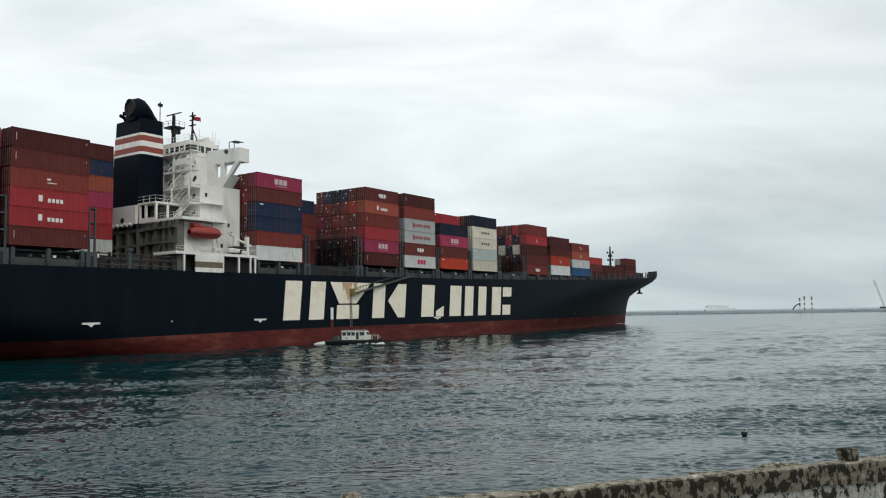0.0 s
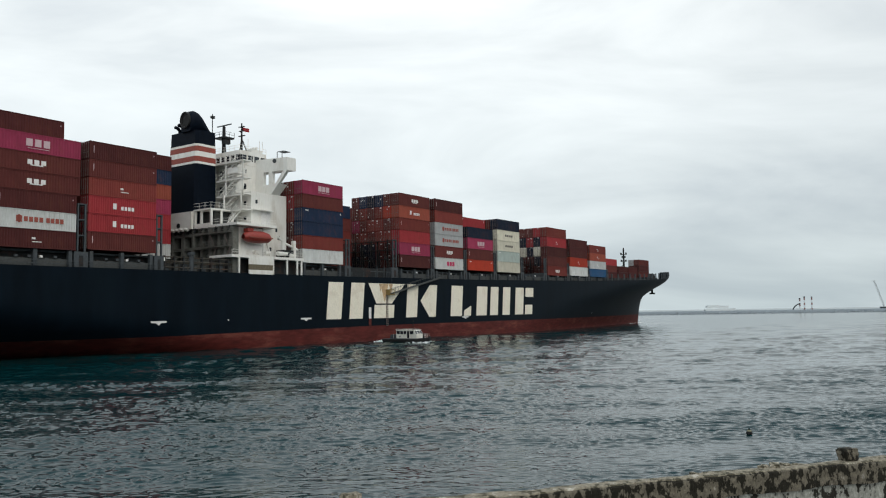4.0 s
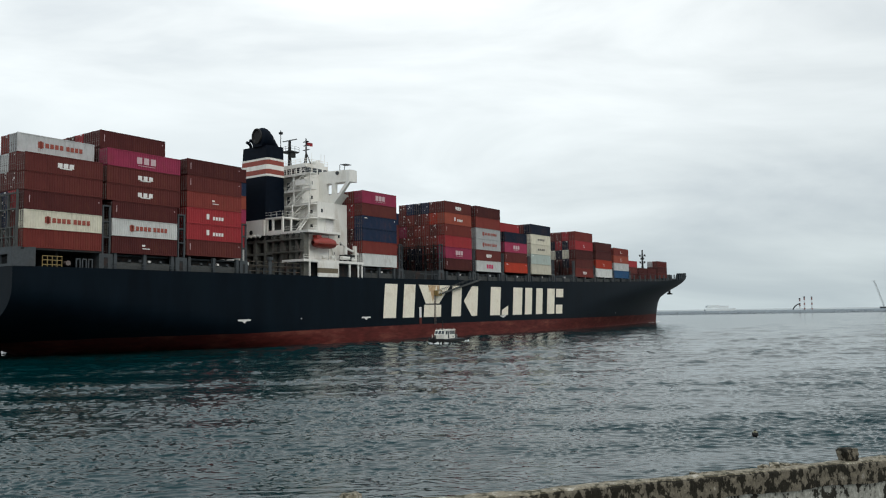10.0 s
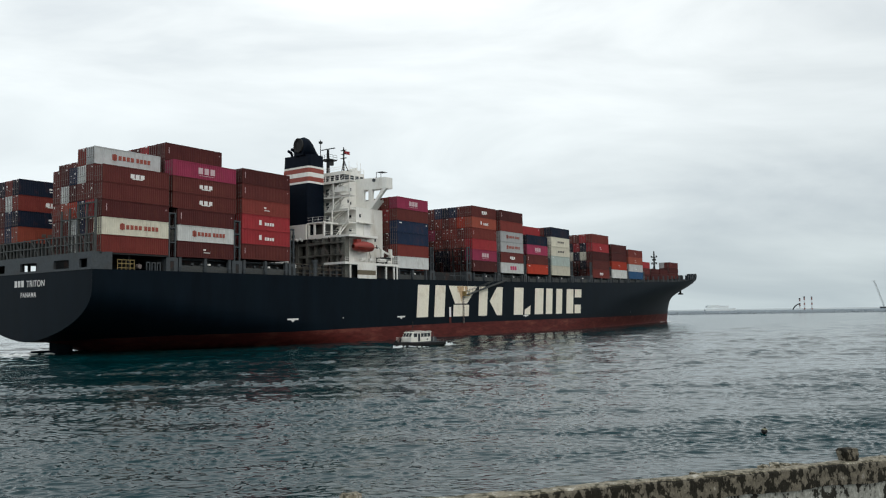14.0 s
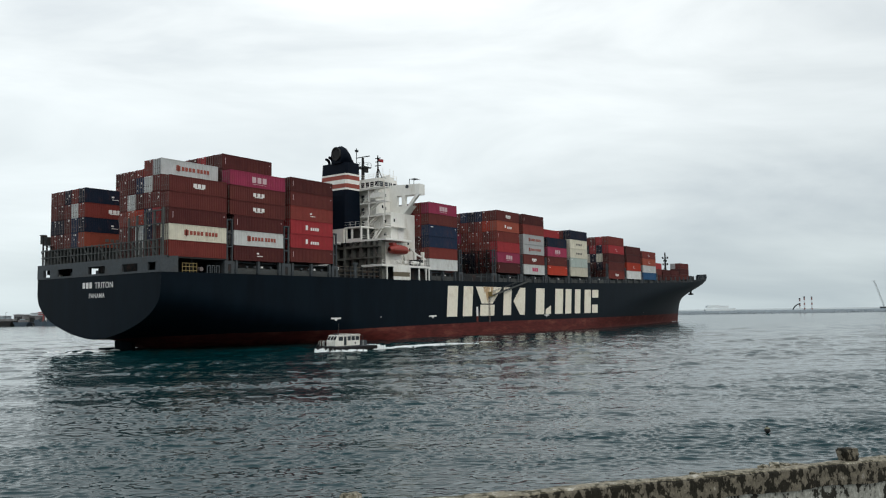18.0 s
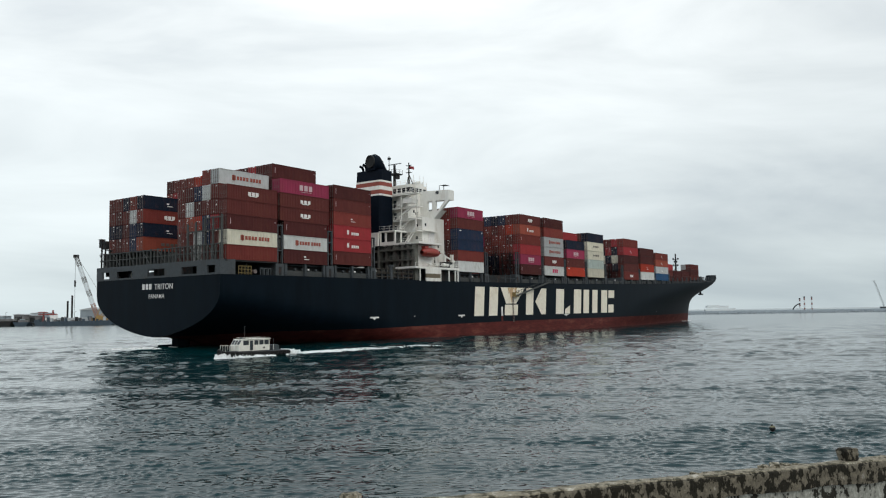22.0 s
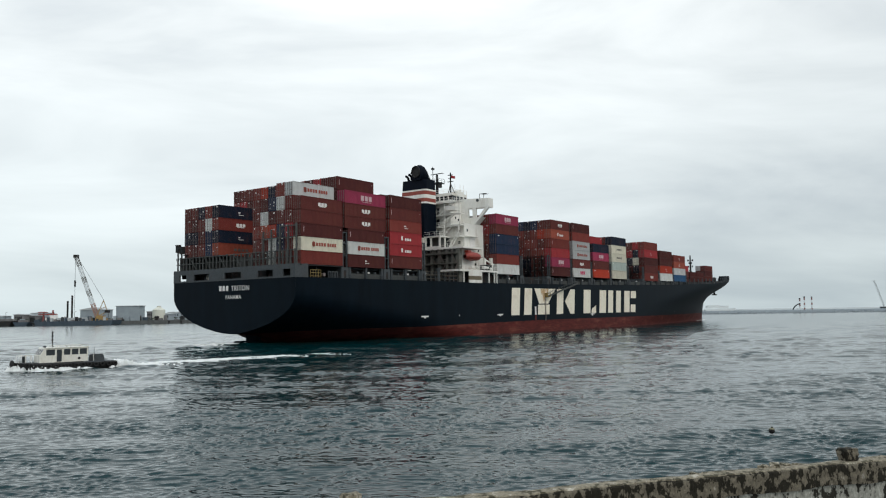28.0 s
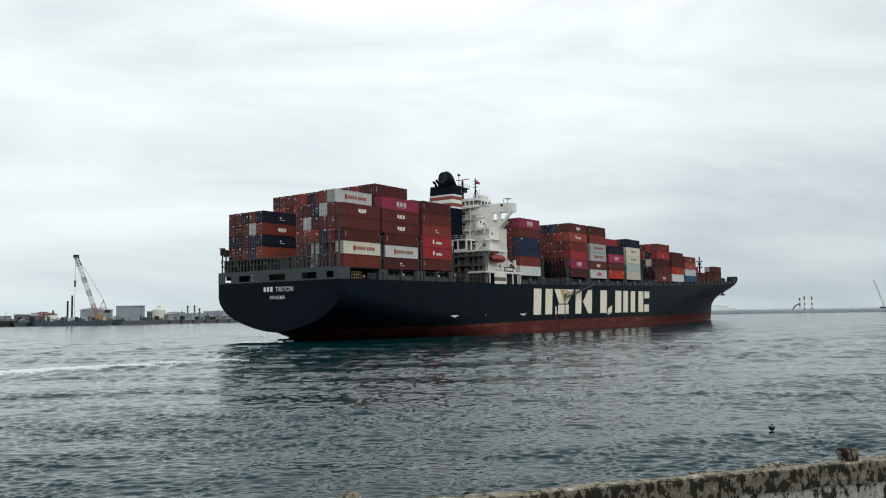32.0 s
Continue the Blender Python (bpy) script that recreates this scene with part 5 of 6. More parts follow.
def build_boat():
    boat = thing("pilot_boat", "small white-cabined pilot boat with black tyre fenders", "boat")
    outline = lambda w, f: [(-6.9, -w), (-6.9, w), (2.4, w), (4.0, w * 0.8), (5.1, w * 0.42), (5.6 + f, 0), (5.1, -w * 0.42), (4.0, -w * 0.8), (2.4, -w)]
    g = Geo()
    rows = [[(x, y, z + max(0, x - 2.5) * s) for x, y in outline(w, f)] for w, f, z, s in ((1.6, -0.8, -0.5, 0), (1.95, -0.3, 0.15, 0), (2.1, 0.2, 0.82, 0.1))]
    g.grid(rows, close=True)
    g.add(rows[-1], [tuple(range(9))])
    hullb = part("boat_hull", g, M["black"], boat, "black boat hull")
    part("deck", Geo().plan(outline(1.95, 0.0), 0.83, 0.9), M["ship_grey"], boat)
    tyre = None
    for i in range(14):
        for s in (-1, 1):
            x = -6.6 + 0.85 * i
            w = 2.12 if x < 2.6 else 2.12 * (1 - 0.3 * (x - 2.6) / 2.6)
            if tyre is None:
                t = Geo()
                t.grid([[((0.24 + 0.13 * math.cos(b)) * math.cos(a), 0.13 * math.sin(b), (0.24 + 0.13 * math.cos(b)) * math.sin(a)) for b in [2 * math.pi * k / 6 for k in range(6)]] for a in [2 * math.pi * k / 12 for k in range(13)]], close=True)
                tyre = t.mesh("tyre_fender", True)
            part("tyre_fender", tyre, M["black"], boat).matrix_basis = pose(x, s * (w + 0.1), 0.55 + max(0, x - 2.5) * 0.1, 0, 0, 0 if x < 2.6 else -s * 22)
    bow = part("tyre_fender", tyre, M["black"], boat)
    bow.matrix_basis = pose(5.75, 0, 0.95, 0, 0, 90) @ Matrix.Scale(1.5, 4)
    # cabin with its windows on all sides
    cab = part("cabin", Geo().prism([(-3.7, 1.0), (3.1, 1.0), (3.1, 2.2), (2.45, 3.35), (-3.7, 3.35)], -1.45, 1.45), M["boat_white"], boat, "cream-white cabin with dark windows")
    part("cabin_roof", Geo().box(-3.95, 2.45, -1.58, 1.58, 3.352, 3.46), M["boat_white"], cab)
    for y in (-1.45, 1.45):
        part("roof_post", Geo().tube((-4.6, y, 1.0), (-4.6, y, 3.36), 0.04, 5), M["ship_grey"], cab)
        part("roof_rail", Geo().tube((-3.6, y, 3.7), (1.9, y, 3.7), 0.03, 4), M["boat_white"], cab)
        for k in range(6):
            part("rail_post", Geo().tube((-3.6 + 1.1 * k, y, 3.46), (-3.6 + 1.1 * k, y, 3.7), 0.03, 4), M["boat_white"], cab)
    part("searchlight", Geo().tube((2.0, 0.5, 3.62), (2.35, 0.5, 3.66), 0.17, 8), M["ship_grey"], cab)
    for s in (-1, 1):
        y0, y1 = (s * 1.45 - 0.02, s * 1.45 + 0.02)
        for a, b in ((-3.5, -2.5), (-2.3, -1.35), (-1.15, -0.25), (1.0, 2.2)):
            window(cab, a, b, y0, y1, 2.2, 3.15)
        part("cabin_door", Geo().box(0.05, 0.75, y0 - 0.005 * s, y1 + 0.01 * s, 1.1, 3.1), M["glass"], cab)
        part("life_ring", Geo().tube((-2.4, s * 1.46, 1.55), (-2.4, s * 1.55, 1.55), 0.2, 10), M["ship_dark"], cab)
    for y in (-0.95, 0, 0.95):
        g = Geo()
        p0, p1 = Vector((3.03, y, 2.33)), Vector((2.53, y, 3.22))
        nrm = Vector((0.87, 0, 0.49)) * 0.02
        g.add([p0 + Vector((0, -0.38, 0)) + nrm, p0 + Vector((0, 0.38, 0)) + nrm, p1 + Vector((0, 0.38, 0)) + nrm, p1 + Vector((0, -0.38, 0)) + nrm], [(0, 1, 2, 3)])
        g.add([p0 + Vector((0, -0.38, 0)), p0 + Vector((0, 0.38, 0)), p1 + Vector((0, 0.38, 0)), p1 + Vector((0, -0.38, 0))], [(3, 2, 1, 0)])
        part("windscreen_pane", g, M["glass"], cab)
        window(cab, -3.73, -3.69, y - 0.35, y + 0.35, 2.2, 3.0)
    for x in (1.9, 0.6, -1.4, -3.3):
        part("roof_lamp", Geo().tube((x, -1.2, 3.46), (x, -1.2, 3.68), 0.1, 6), M["ship_dark"], cab)
    mast = part("mast", Geo().tube((0.9, 0, 3.45), (0.9, 0, 5.4), 0.06, 5), M["ship_dark"], boat)
    for z in (4.3, 4.8, 5.3):
        part("mast_light", Geo().tube((0.9, 0, z), (0.9, 0, z + 0.22), 0.13, 6), M["ship_dark"], mast)
    part("engine_box", Geo().prism([(-5.7, 0.88), (-4.1, 0.88), (-4.15, 1.7), (-4.4, 1.85), (-5.4, 1.85), (-5.6, 1.6)], -0.8, 0.8), M["ship_grey"], boat, "grey canvas-covered engine box")
    for x0, x1, w in ((3.1, 5.1, 1.5),):
        for s in (-1, 1):
            for k in range(4):
                x = lerp(x0, x1, k / 3)
                y = s * w * (1 - 0.55 * k / 3)
                part("rail_post", Geo().tube((x, y, 1.1), (x, y, 2.0), 0.035, 4), M["white"], boat)
            part("handrail", Geo().tube((x0, s * w, 2.0), (x1, s * w * 0.45, 2.0), 0.035, 4), M["white"], boat)
    for s in (-1, 1):
        part("stern_post", Geo().tube((-4.0, s * 1.4, 1.0), (-4.0, s * 1.4, 1.9), 0.035, 4), M["white"], boat)
    part("bollard", Geo().tube((4.3, -0.3, 1.0), (4.3, -0.3, 1.9), 0.18, 8), M["ship_dark"], boat)
    cab.scale, cab.location = (0.9, 0.82, 0.80), (0.0, 0.0, 0.2)
    mast.location = (0.0, 0.0, -0.45)
    return boat


boat = build_boat()
boat.scale = (0.9, 0.9, 0.9)
BOAT_PATH = [(0, -17.7, 161.2, -12), (1.5, -13.5, 162.6, -18), (3, -9.5, 164.2, -31), (4.5, -6.0, 165.4, -43), (6, -3.4, 165.6, -56), (7.5, -1.2, 165.2, -78), (9, 0.05, 163.2, -103), (10.5, -0.1, 157.8, -118), (12, -1.5, 150.2, -128), (13, -3.5, 147.6, -129), (15, -7.2, 142.5, -130),
             (17, -13.6, 135.4, -130), (19, -20.3, 128.7, -130), (21, -26.4, 122.0, -130), (23, -32.5, 116.0, -130), (25, -39.05, 109.4, -131), (28, -46.7, 96.0, -137), (29, -49.9, 92.9, -138), (30, -53.1, 89.9, -138), (32, -59.4, 83.4, -138)]

M["foam"] = material("white_foam", (0.78, 0.80, 0.80), 0.8, vary=0.12, grain=2.0)


def foam_patch(g, x, y, r, h, rn, n=7):
    """A low ragged dome of broken water."""
    k = [r * (0.6 + 0.7 * rn.random()) for _ in range(n)]
    base = [(x + k[i] * 1.9 * math.cos(6.283 * i / n), y + k[i] * 0.7 * math.sin(6.283 * i / n), -0.05) for i in range(n)]
    top = [(x + k[i] * 0.9 * math.cos(6.283 * i / n), y + k[i] * 0.3 * math.sin(6.283 * i / n), h * (0.8 + 0.3 * rn.random())) for i in range(n)]
    g.grid([base, top], close=True)
    g.add(top, [tuple(range(n))])


def build_foam():
    rn = random.Random(4)
    g = Geo()
    for i in range(560):  # broken water thrown off the bow and along the sides
        sd = rn.choice((-1, 1))
        u = rn.random() ** 1.4
        x = 5.9 - 9.0 * u
        w = 2.0 if x < 2.2 else 2.0 * max(0.05, 1 - 0.24 * (x - 2.2))
        foam_patch(g, 0.93 * x, 0.93 * sd * (w + rn.random() ** 1.6 * (0.35 + 1.3 * u)), rn.uniform(0.07, 0.25), rn.uniform(0.1, 0.9) * rn.random() * (1 - 0.8 * u) + 0.05, rn)
    for i in range(760):  # the crest that the screw heaps up astern
        d = rn.random() ** 1.3 * 9
        foam_patch(g, -5.6 - d, rn.gauss(0, 0.75 + 0.06 * d), rn.uniform(0.09, 0.28), (0.14 + 0.66 * math.exp(-((d - 1.6) / 1.7) ** 2)) * rn.uniform(0.5, 1.1), rn)
    trail = Geo()
    for i in range(2600):  # the long streak left behind
        d = 7 + rn.random() ** 1.5 * 30
        if math.sin(0.8 * d) + math.sin(0.31 * d + 1) < -1.7 + 0.025 * d and d > 17:
            continue
        side = rn.choice((-1, -1, -1, 1))
        foam_patch(trail, -5.6 - d, side * (0.35 + 0.035 * d) + rn.gauss(0, 0.26 + 0.02 * d) + 0.4 * math.sin(d * 0.22), rn.uniform(0.05, 0.24) * (1 - d / 60), rn.uniform(0.05, 0.3) * (1 - d / 60), rn)
    tail = tagged(part("boat_trail", trail, M["foam"], None), "long white streak of foam behind the pilot boat", "foam", kind="stuff")
    wake = tagged(part("boat_wake", g, M["foam"], None), "white foam at the pilot boat's bow and stern", "foam", kind="stuff")
    g = Geo()
    for i in range(120):  # wash under the counter and at the stem
        if i < 60:
            d = rn.random() ** 1.5 * 12
            foam_patch(g, -79 - d, -1.7 + rn.gauss(0, 1.2 + 0.12 * d), rn.uniform(0.2, 0.6), rn.uniform(0.1, 0.2), rn)
        else:
            d = rn.random() ** 1.6 * 24
            foam_patch(g, 237.5 - d, rn.choice((-1, 1)) * (1.0 + half_breadth(237 - d, 0.1) + 0.5 * rn.random()), rn.uniform(0.1, 0.35), rn.uniform(0.06, 0.2), rn)
    wash = tagged(part("ship_wash", g, M["foam"], None), "white wash under the ship's stern and at its stem", "foam", kind="stuff")
    return wake, tail, wash


boat_wake, boat_trail, ship_wash = build_foam()

# ---- far shores ----
M.update({
    "bank_stone": material("dark_quay_stone", (0.10, 0.105, 0.105), 0.9, vary=0.3, grain=0.4, stain=(0.05, 0.05, 0.05), stain_amount=0.6, stain_scale=0.08),
    "concrete": material("harbour_concrete", (0.20, 0.205, 0.20), 0.85, vary=0.2, grain=0.5, stain=(0.08, 0.08, 0.075), stain_amount=0.6, stain_scale=0.05),
    # distance haze is mixed into the haze_ colours and the pale crane grey
    "haze_far": material("far_haze_pale", (0.70, 0.74, 0.75), 0.9, vary=0.06, grain=0.05),
    "haze_blue": material("hazed_blue_cladding", (0.27, 0.31, 0.335), 0.8, vary=0.12, grain=0.2),
    "haze_grey": material("hazed_grey_cladding", (0.30, 0.34, 0.37), 0.8, vary=0.12, grain=0.2),
    "tank": material("pale_yellow_tank_paint", (0.62, 0.62, 0.54), 0.7, vary=0.1, grain=0.2),
    "barge": material("blue_barge_paint", (0.045, 0.066, 0.088), 0.6, vary=0.25, grain=0.4),
    "brick": material("brown_shed_cladding", (0.17, 0.165, 0.165), 0.85, vary=0.3, grain=0.3),
    "dull_red": material("faded_red_band", (0.27, 0.155, 0.14), 0.8, vary=0.2),
    "boat_red": material("red_workboat_paint", (0.26, 0.06, 0.055), 0.6, vary=0.2),
    "boom_red": material("faded_boom_red", (0.32, 0.18, 0.135), 0.7, vary=0.25),
    "crane_yellow": material("dull_crane_yellow", (0.34, 0.22, 0.08), 0.7, vary=0.25),
    "crane_dark": material("worn_boom_grey", (0.22, 0.22, 0.21), 0.6, vary=0.3),
    "crane": material("hazed_lattice_grey", (0.66, 0.69, 0.70), 0.6, vary=0.2),
    "scrub": material("dark_scrub", (0.06, 0.075, 0.06), 0.9, vary=0.4, grain=0.3),
    "roof": material("pale_roof_sheet", (0.42, 0.44, 0.45), 0.7, vary=0.15, grain=0.2),
})


def lattice(g, a, b, w, n, r):
    """A square truss of tubes from a to b."""
    a, b = Vector(a), Vector(b)
    d = (b - a).normalized()
    u = d.cross(Vector((0, 1, 0))).normalized()
    v = Vector((0, 1, 0))
    cor = [(u * i + v * j) * w / 2 for i, j in ((-1, -1), (1, -1), (1, 1), (-1, 1))]
    for c in cor:
        g.tube(a + c, b + c, r, 4)
    for k in range(n):
        p, q = a.lerp(b, k / n), a.lerp(b, (k + 1) / n)
        for i in range(4):
            g.tube(p + cor[i], q + cor[(i + 1) % 4], r * 0.6, 4)
    return g


def build_shores():
    # far bank: quay edge and low land behind
    rn = random.Random(11)
    edge = [(-900, 640), (-390, 650), (-345, 660), (-270, 668), (-195, 706), (-120, 790), (40, 1050), (220, 1400), (220, 2300), (-900, 2300)]
    bank = tagged(part("far_bank", Geo().plan(edge, -2, 3.0), M["bank_stone"], None), "low grey concrete quay on the far bank", "bank", kind="structure")
    g = Geo()
    for i in range(420):  # scrub and heaps on the bank
        x = rn.uniform(-480, -150)
        y = curve(x, [(-480, 655), (-345, 668), (-270, 676), (-195, 716), (-150, 765)]) + rn.uniform(2, 40)
        r = rn.uniform(0.8, 2.6)
        foam_patch(g, x, y, r, 0.0, rn, 6)
        n = len(g.v)
        for k in range(n - 12, n):
            px, py, pz = g.v[k]
            g.v[k] = (px, py, 3.3 + (rn.uniform(0.8, 2.4) if k >= n - 6 else 0))
    tagged(part("bank_scrub", g, M["scrub"], None), "dark scrub and heaps along the far quay", "scrub", kind="stuff")

    def building(name, label, x0, x1, y, depth, z0, z1, mat, category="building", eave=0.0, bays=0):
        ob = thing(name, label, category)
        w = part("wall", Geo().box(x0, x1, y, y + depth, z0, z1), M[mat], ob)
        part("roof", Geo().prism([(x0 - 0.6, z1), (x1 + 0.6, z1), (x1 + 0.6, z1 + 0.5), ((x0 + x1) / 2, z1 + 0.5 + eave), (x0 - 0.6, z1 + 0.5)], y - 0.5, y + depth + 0.5), M["roof"], ob)
        for i in range(bays):
            x = lerp(x0 + 1, x1 - 1, (i + 0.5) / bays)
            part("window", Geo().box(x - 0.5, x + 0.5, y - 0.06, y + 0.1, z0 + (z1 - z0) * 0.55, z0 + (z1 - z0) * 0.8), M["glass"], ob)
        return ob

    k = 1.06  # these stand a little behind the quay edge
    building("warehouse", "large blue-grey steel warehouse on the far quay", -266 * k, -247 * k, 640 * k, 12, 2.9, 15.4, "haze_blue", bays=0)
    building("warehouse", "long blue-grey shed with a pale curved roof", -302 * k, -283 * k, 655 * k, 20, 2.9, 12.6, "haze_blue", eave=2.0)
    for x0, x1, z1, mat, y in ((-349, -341, 9.0, "brick", 690), (-372, -358, 8.0, "haze_grey", 695), (-339, -331, 8.2, "brick", 700), (-335, -322, 10.0, "haze_grey", 720), (-224, -214, 9.0, "haze_grey", 760), (-212, -196, 8.0, "haze_grey", 800), (-195, -172, 9.5, "haze_grey", 830), (-241, -232, 10.0, "brick", 712), (-233, -222, 8.0, "haze_grey", 716)):
        f = y / 640
        building("harbour_shed", "low grey-brown harbour shed on the far bank", x0 * f, x1 * f, y, 14, 2.9, z1 * f - (f - 1) * 6.2, mat, eave=0.6, bays=4)
    # storage tank with a domed roof
    tank = thing("storage_tank", "pale yellow storage tank with a domed roof", "tank")
    part("shell", Geo().tube((-253, 700, 2.9), (-253, 700, 12.0), 5.4, 28), M["tank"], tank)
    part("dome", Geo().tube((-253, 700, 12.002), (-253, 700, 14.2), 5.4, 28, 2.2), M["tank"], tank)
    part("top_walkway", Geo().tube((-253, 700, 14.2), (-253, 700, 15.6), 1.8, 10), M["tank"], tank)
    # chimneys with dark and pale bands
    for x, y, h in ((-243, 748, 16.3), (-236.5, 748, 16.3), (-231.8, 748, 13.6)):
        ch = thing("chimney", "slim dark banded chimney on the far bank", "chimney", group="chimneys")
        part("shaft", Geo().tube((x, y, 3.2), (x, y, h), 0.7, 10, 0.6), M["brick"], ch)
        for z in (h - 5, h - 2.2):
            part("band", Geo().tube((x, y, z), (x, y, z + 1.2), 0.95, 10), M["bank_stone"], ch)
    # crawler crane on the blue barge
    barge = thing("crane_barge", "blue work barge moored along the far quay", "barge")
    part("barge_hull", Geo().prism([(-322, 0.0), (-319, -1), (-268, -1), (-262, 0.5), (-261, 3.8), (-323, 3.4)], 622, 640), M["barge"], barge)
    part("barge_deckhouse", Geo().box(-309, -288, 628, 638, 3.5, 6.2), M["roof"], barge)
    for x in (-306.8, -303.2):
        part("spud", Geo().tube((x * 0.98, 630, -1), (x * 0.98, 630, 19.6 if x < -305 else 24.0), 0.75, 8), M["ship_dark"], barge)
    for i in range(18):
        part("deck_crate", Geo().box(-318 + 2.8 * i, -316.4 + 2.8 * i, 626, 628, 3.4, 4.4 + 0.8 * ((i * 7) % 4)), M[("ship_grey", "roof", "ship_dark", "barge", "brick")[i * 3 % 5]], barge)
    crane = thing("crawler_crane", "crawler crane with a grey lattice boom and yellow body", "crane")
    part("carbody", Geo().box(-281, -270, 627, 634, 3.7, 5.4).box(-277, -271.5, 627.5, 633.5, 5.4, 7.6), M["crane_yellow"], crane)
    foot, tip = Vector((-277, 630.5, 6.5)), Vector((-295, 630.5, 55.2))
    for a, b, mat in ((0.0, 0.22, "boom_red"), (0.22, 0.34, "crane"), (0.34, 0.44, "crane_dark"), (0.44, 0.56, "crane"), (0.56, 0.66, "crane_dark"), (0.66, 0.84, "crane"), (0.84, 1.0, "crane_dark")):
        part("boom_section", lattice(Geo(), foot.lerp(tip, a), foot.lerp(tip, b), 2.3, max(3, round(32 * (b - a))), 0.27), M[mat], crane)
    part("gantry", Geo().tube((-277, 629, 7.0), (-271.6, 629, 19.6), 0.3, 5).tube((-271.6, 629, 19.6), (-268.4, 629, 11.0), 0.3, 5).tube((-278, 630, 6), (-268.8, 630, 11), 0.3, 5).tube((-274.5, 629, 12.5), (-270.0, 629, 14.5), 0.2, 5), M["crane_yellow"], crane)
    part("counterweight", Geo().box(-270.2, -267.8, 628, 633, 9.8, 12.0), M["ship_dark"], crane)
    part("boom_head", Geo().box(-297, -293, 629.6, 631.4, 54.2, 56.6), M["ship_dark"], crane)
    part("hoist_rope", Geo().tube((-295.4, 630.5, 54.5), (-295.4, 630.5, 12), 0.12, 4), M["ship_grey"], crane)
    part("hook_block", Geo().box(-295.9, -294.9, 630, 631, 31.0, 36.0), M["ship_dark"], crane)
    part("pendant", Geo().tube((-294, 630.5, 55), (-271.6, 630, 19.6), 0.12, 4), M["ship_grey"], crane)
    # work boats along the quay
    wb = thing("work_boat", "red and white work boat moored at the far quay", "boat")
    part("boat_hull", Geo().prism([(-329, 2.8), (-325, -0.5), (-308, -0.5), (-305, 2.4)], 628, 636), M["ship_dark"], wb)
    part("boat_house", Geo().box(-318, -309, 629, 635, 2.6, 6.4).box(-315, -310, 630, 634, 6.4, 8.4), M["mark_white"], wb)
    part("boat_crane", Geo().box(-324, -310, 630, 633, 8.6, 9.5).box(-321, -320, 631, 632, 3, 11.0).box(-313.5, -312.5, 631, 632, 8, 12.4).box(-324, -318, 630, 633, 10.4, 11.2), M["boat_red"], wb)
    for x0, x1, h, mat in ((-362, -344, 4.2, "ship_dark"), (-343, -331, 3.2, "barge"), (-400, -366, 3.8, "ship_dark")):
        b = thing("barge", "low dark barge moored at the far quay", "barge", group="barges")
        part("barge_hull", Geo().prism([(x0, h), (x0 + 2, -0.5), (x1 - 2, -0.5), (x1, h)], 628, 638), M[mat], b)
        part("barge_load", Geo().box(x0 + 3, x1 - 3, 630, 636, h, h + 1.8), M["brick"], b)
    for i in range(64):
        x = -412 + 3.9 * i + (i * 29 % 7) * 0.3
        c = thing("quay_crate", "pale crate or cabin standing on the far quay", "crate", group="crates on the far quay")
        y = curve(x, [(-480, 655), (-345, 668), (-270, 676), (-195, 716)])
        w = 0.7 + (i * 37 % 5) * 0.4
        part("crate_body", Geo().box(x - w, x + w, y, y + 3, 2.95, 4.2 + (i * 53 % 5) * 0.75), M[("haze_grey", "brick", "ship_grey", "ship_dark", "haze_blue", "brick", "brick", "ship_dark", "barge", "haze_grey", "ship_dark")[i * 5 % 11]], c)
    for i in range(16):
        x = -238 + 9.0 * i
        y = curve(x, [(-262, 672), (-195, 706), (-120, 790)]) - 0.6
        part("quay_fender", Geo().box(x - 0.5, x + 0.5, y - 0.9, y + 2.0, -0.5, 2.6), M["ship_dark"], bank)
    for i in range(9):
        x = -430 + 28 * i
        pole = thing("lamp_pole", "thin grey lamp pole on the far quay", "pole", group="lamp poles")
        y = curve(x, [(-480, 655), (-345, 668), (-270, 676), (-195, 716)]) + 8
        part("pole", Geo().tube((x, y, 3.2), (x, y, 11.5), 0.16, 5), M["ship_grey"], pole)
        part("arm", Geo().tube((x, y, 11.4), (x + 1.6, y, 11.8), 0.12, 4), M["ship_grey"], pole)
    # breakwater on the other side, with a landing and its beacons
    # breakwater and stones: pale with haze put into their colour
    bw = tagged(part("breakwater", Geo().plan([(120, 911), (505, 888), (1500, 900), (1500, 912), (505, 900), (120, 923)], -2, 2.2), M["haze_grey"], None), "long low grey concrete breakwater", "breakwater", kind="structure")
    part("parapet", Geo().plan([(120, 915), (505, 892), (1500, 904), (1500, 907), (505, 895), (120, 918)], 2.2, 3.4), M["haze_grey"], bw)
    rn2 = random.Random(5)
    g = Geo()
    for i in range(500):
        x = rn2.uniform(226, 900)
        y = curve(x, [(224, 905), (505, 888), (1500, 900)]) - rn2.uniform(0.5, 5)
        s = rn2.uniform(0.6, 1.5)
        g.box(x - s, x + s, y - s, y + s, -0.6, rn2.uniform(0.3, 1.4))
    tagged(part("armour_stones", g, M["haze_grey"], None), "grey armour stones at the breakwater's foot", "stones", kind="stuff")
    for x, z in ((413.0, 15.5), (418.3, 17.2), (426.9, 17.0)):
        ch = thing("chimney", "red and white banded chimney beyond the breakwater", "chimney", group="banded chimneys")
        # shaft pale with the haze painted in
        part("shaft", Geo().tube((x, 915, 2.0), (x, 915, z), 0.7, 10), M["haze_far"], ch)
        part("cap", Geo().tube((x, 915, z), (x, 915, z + 1.2), 0.85, 10), M["ship_grey"], ch)
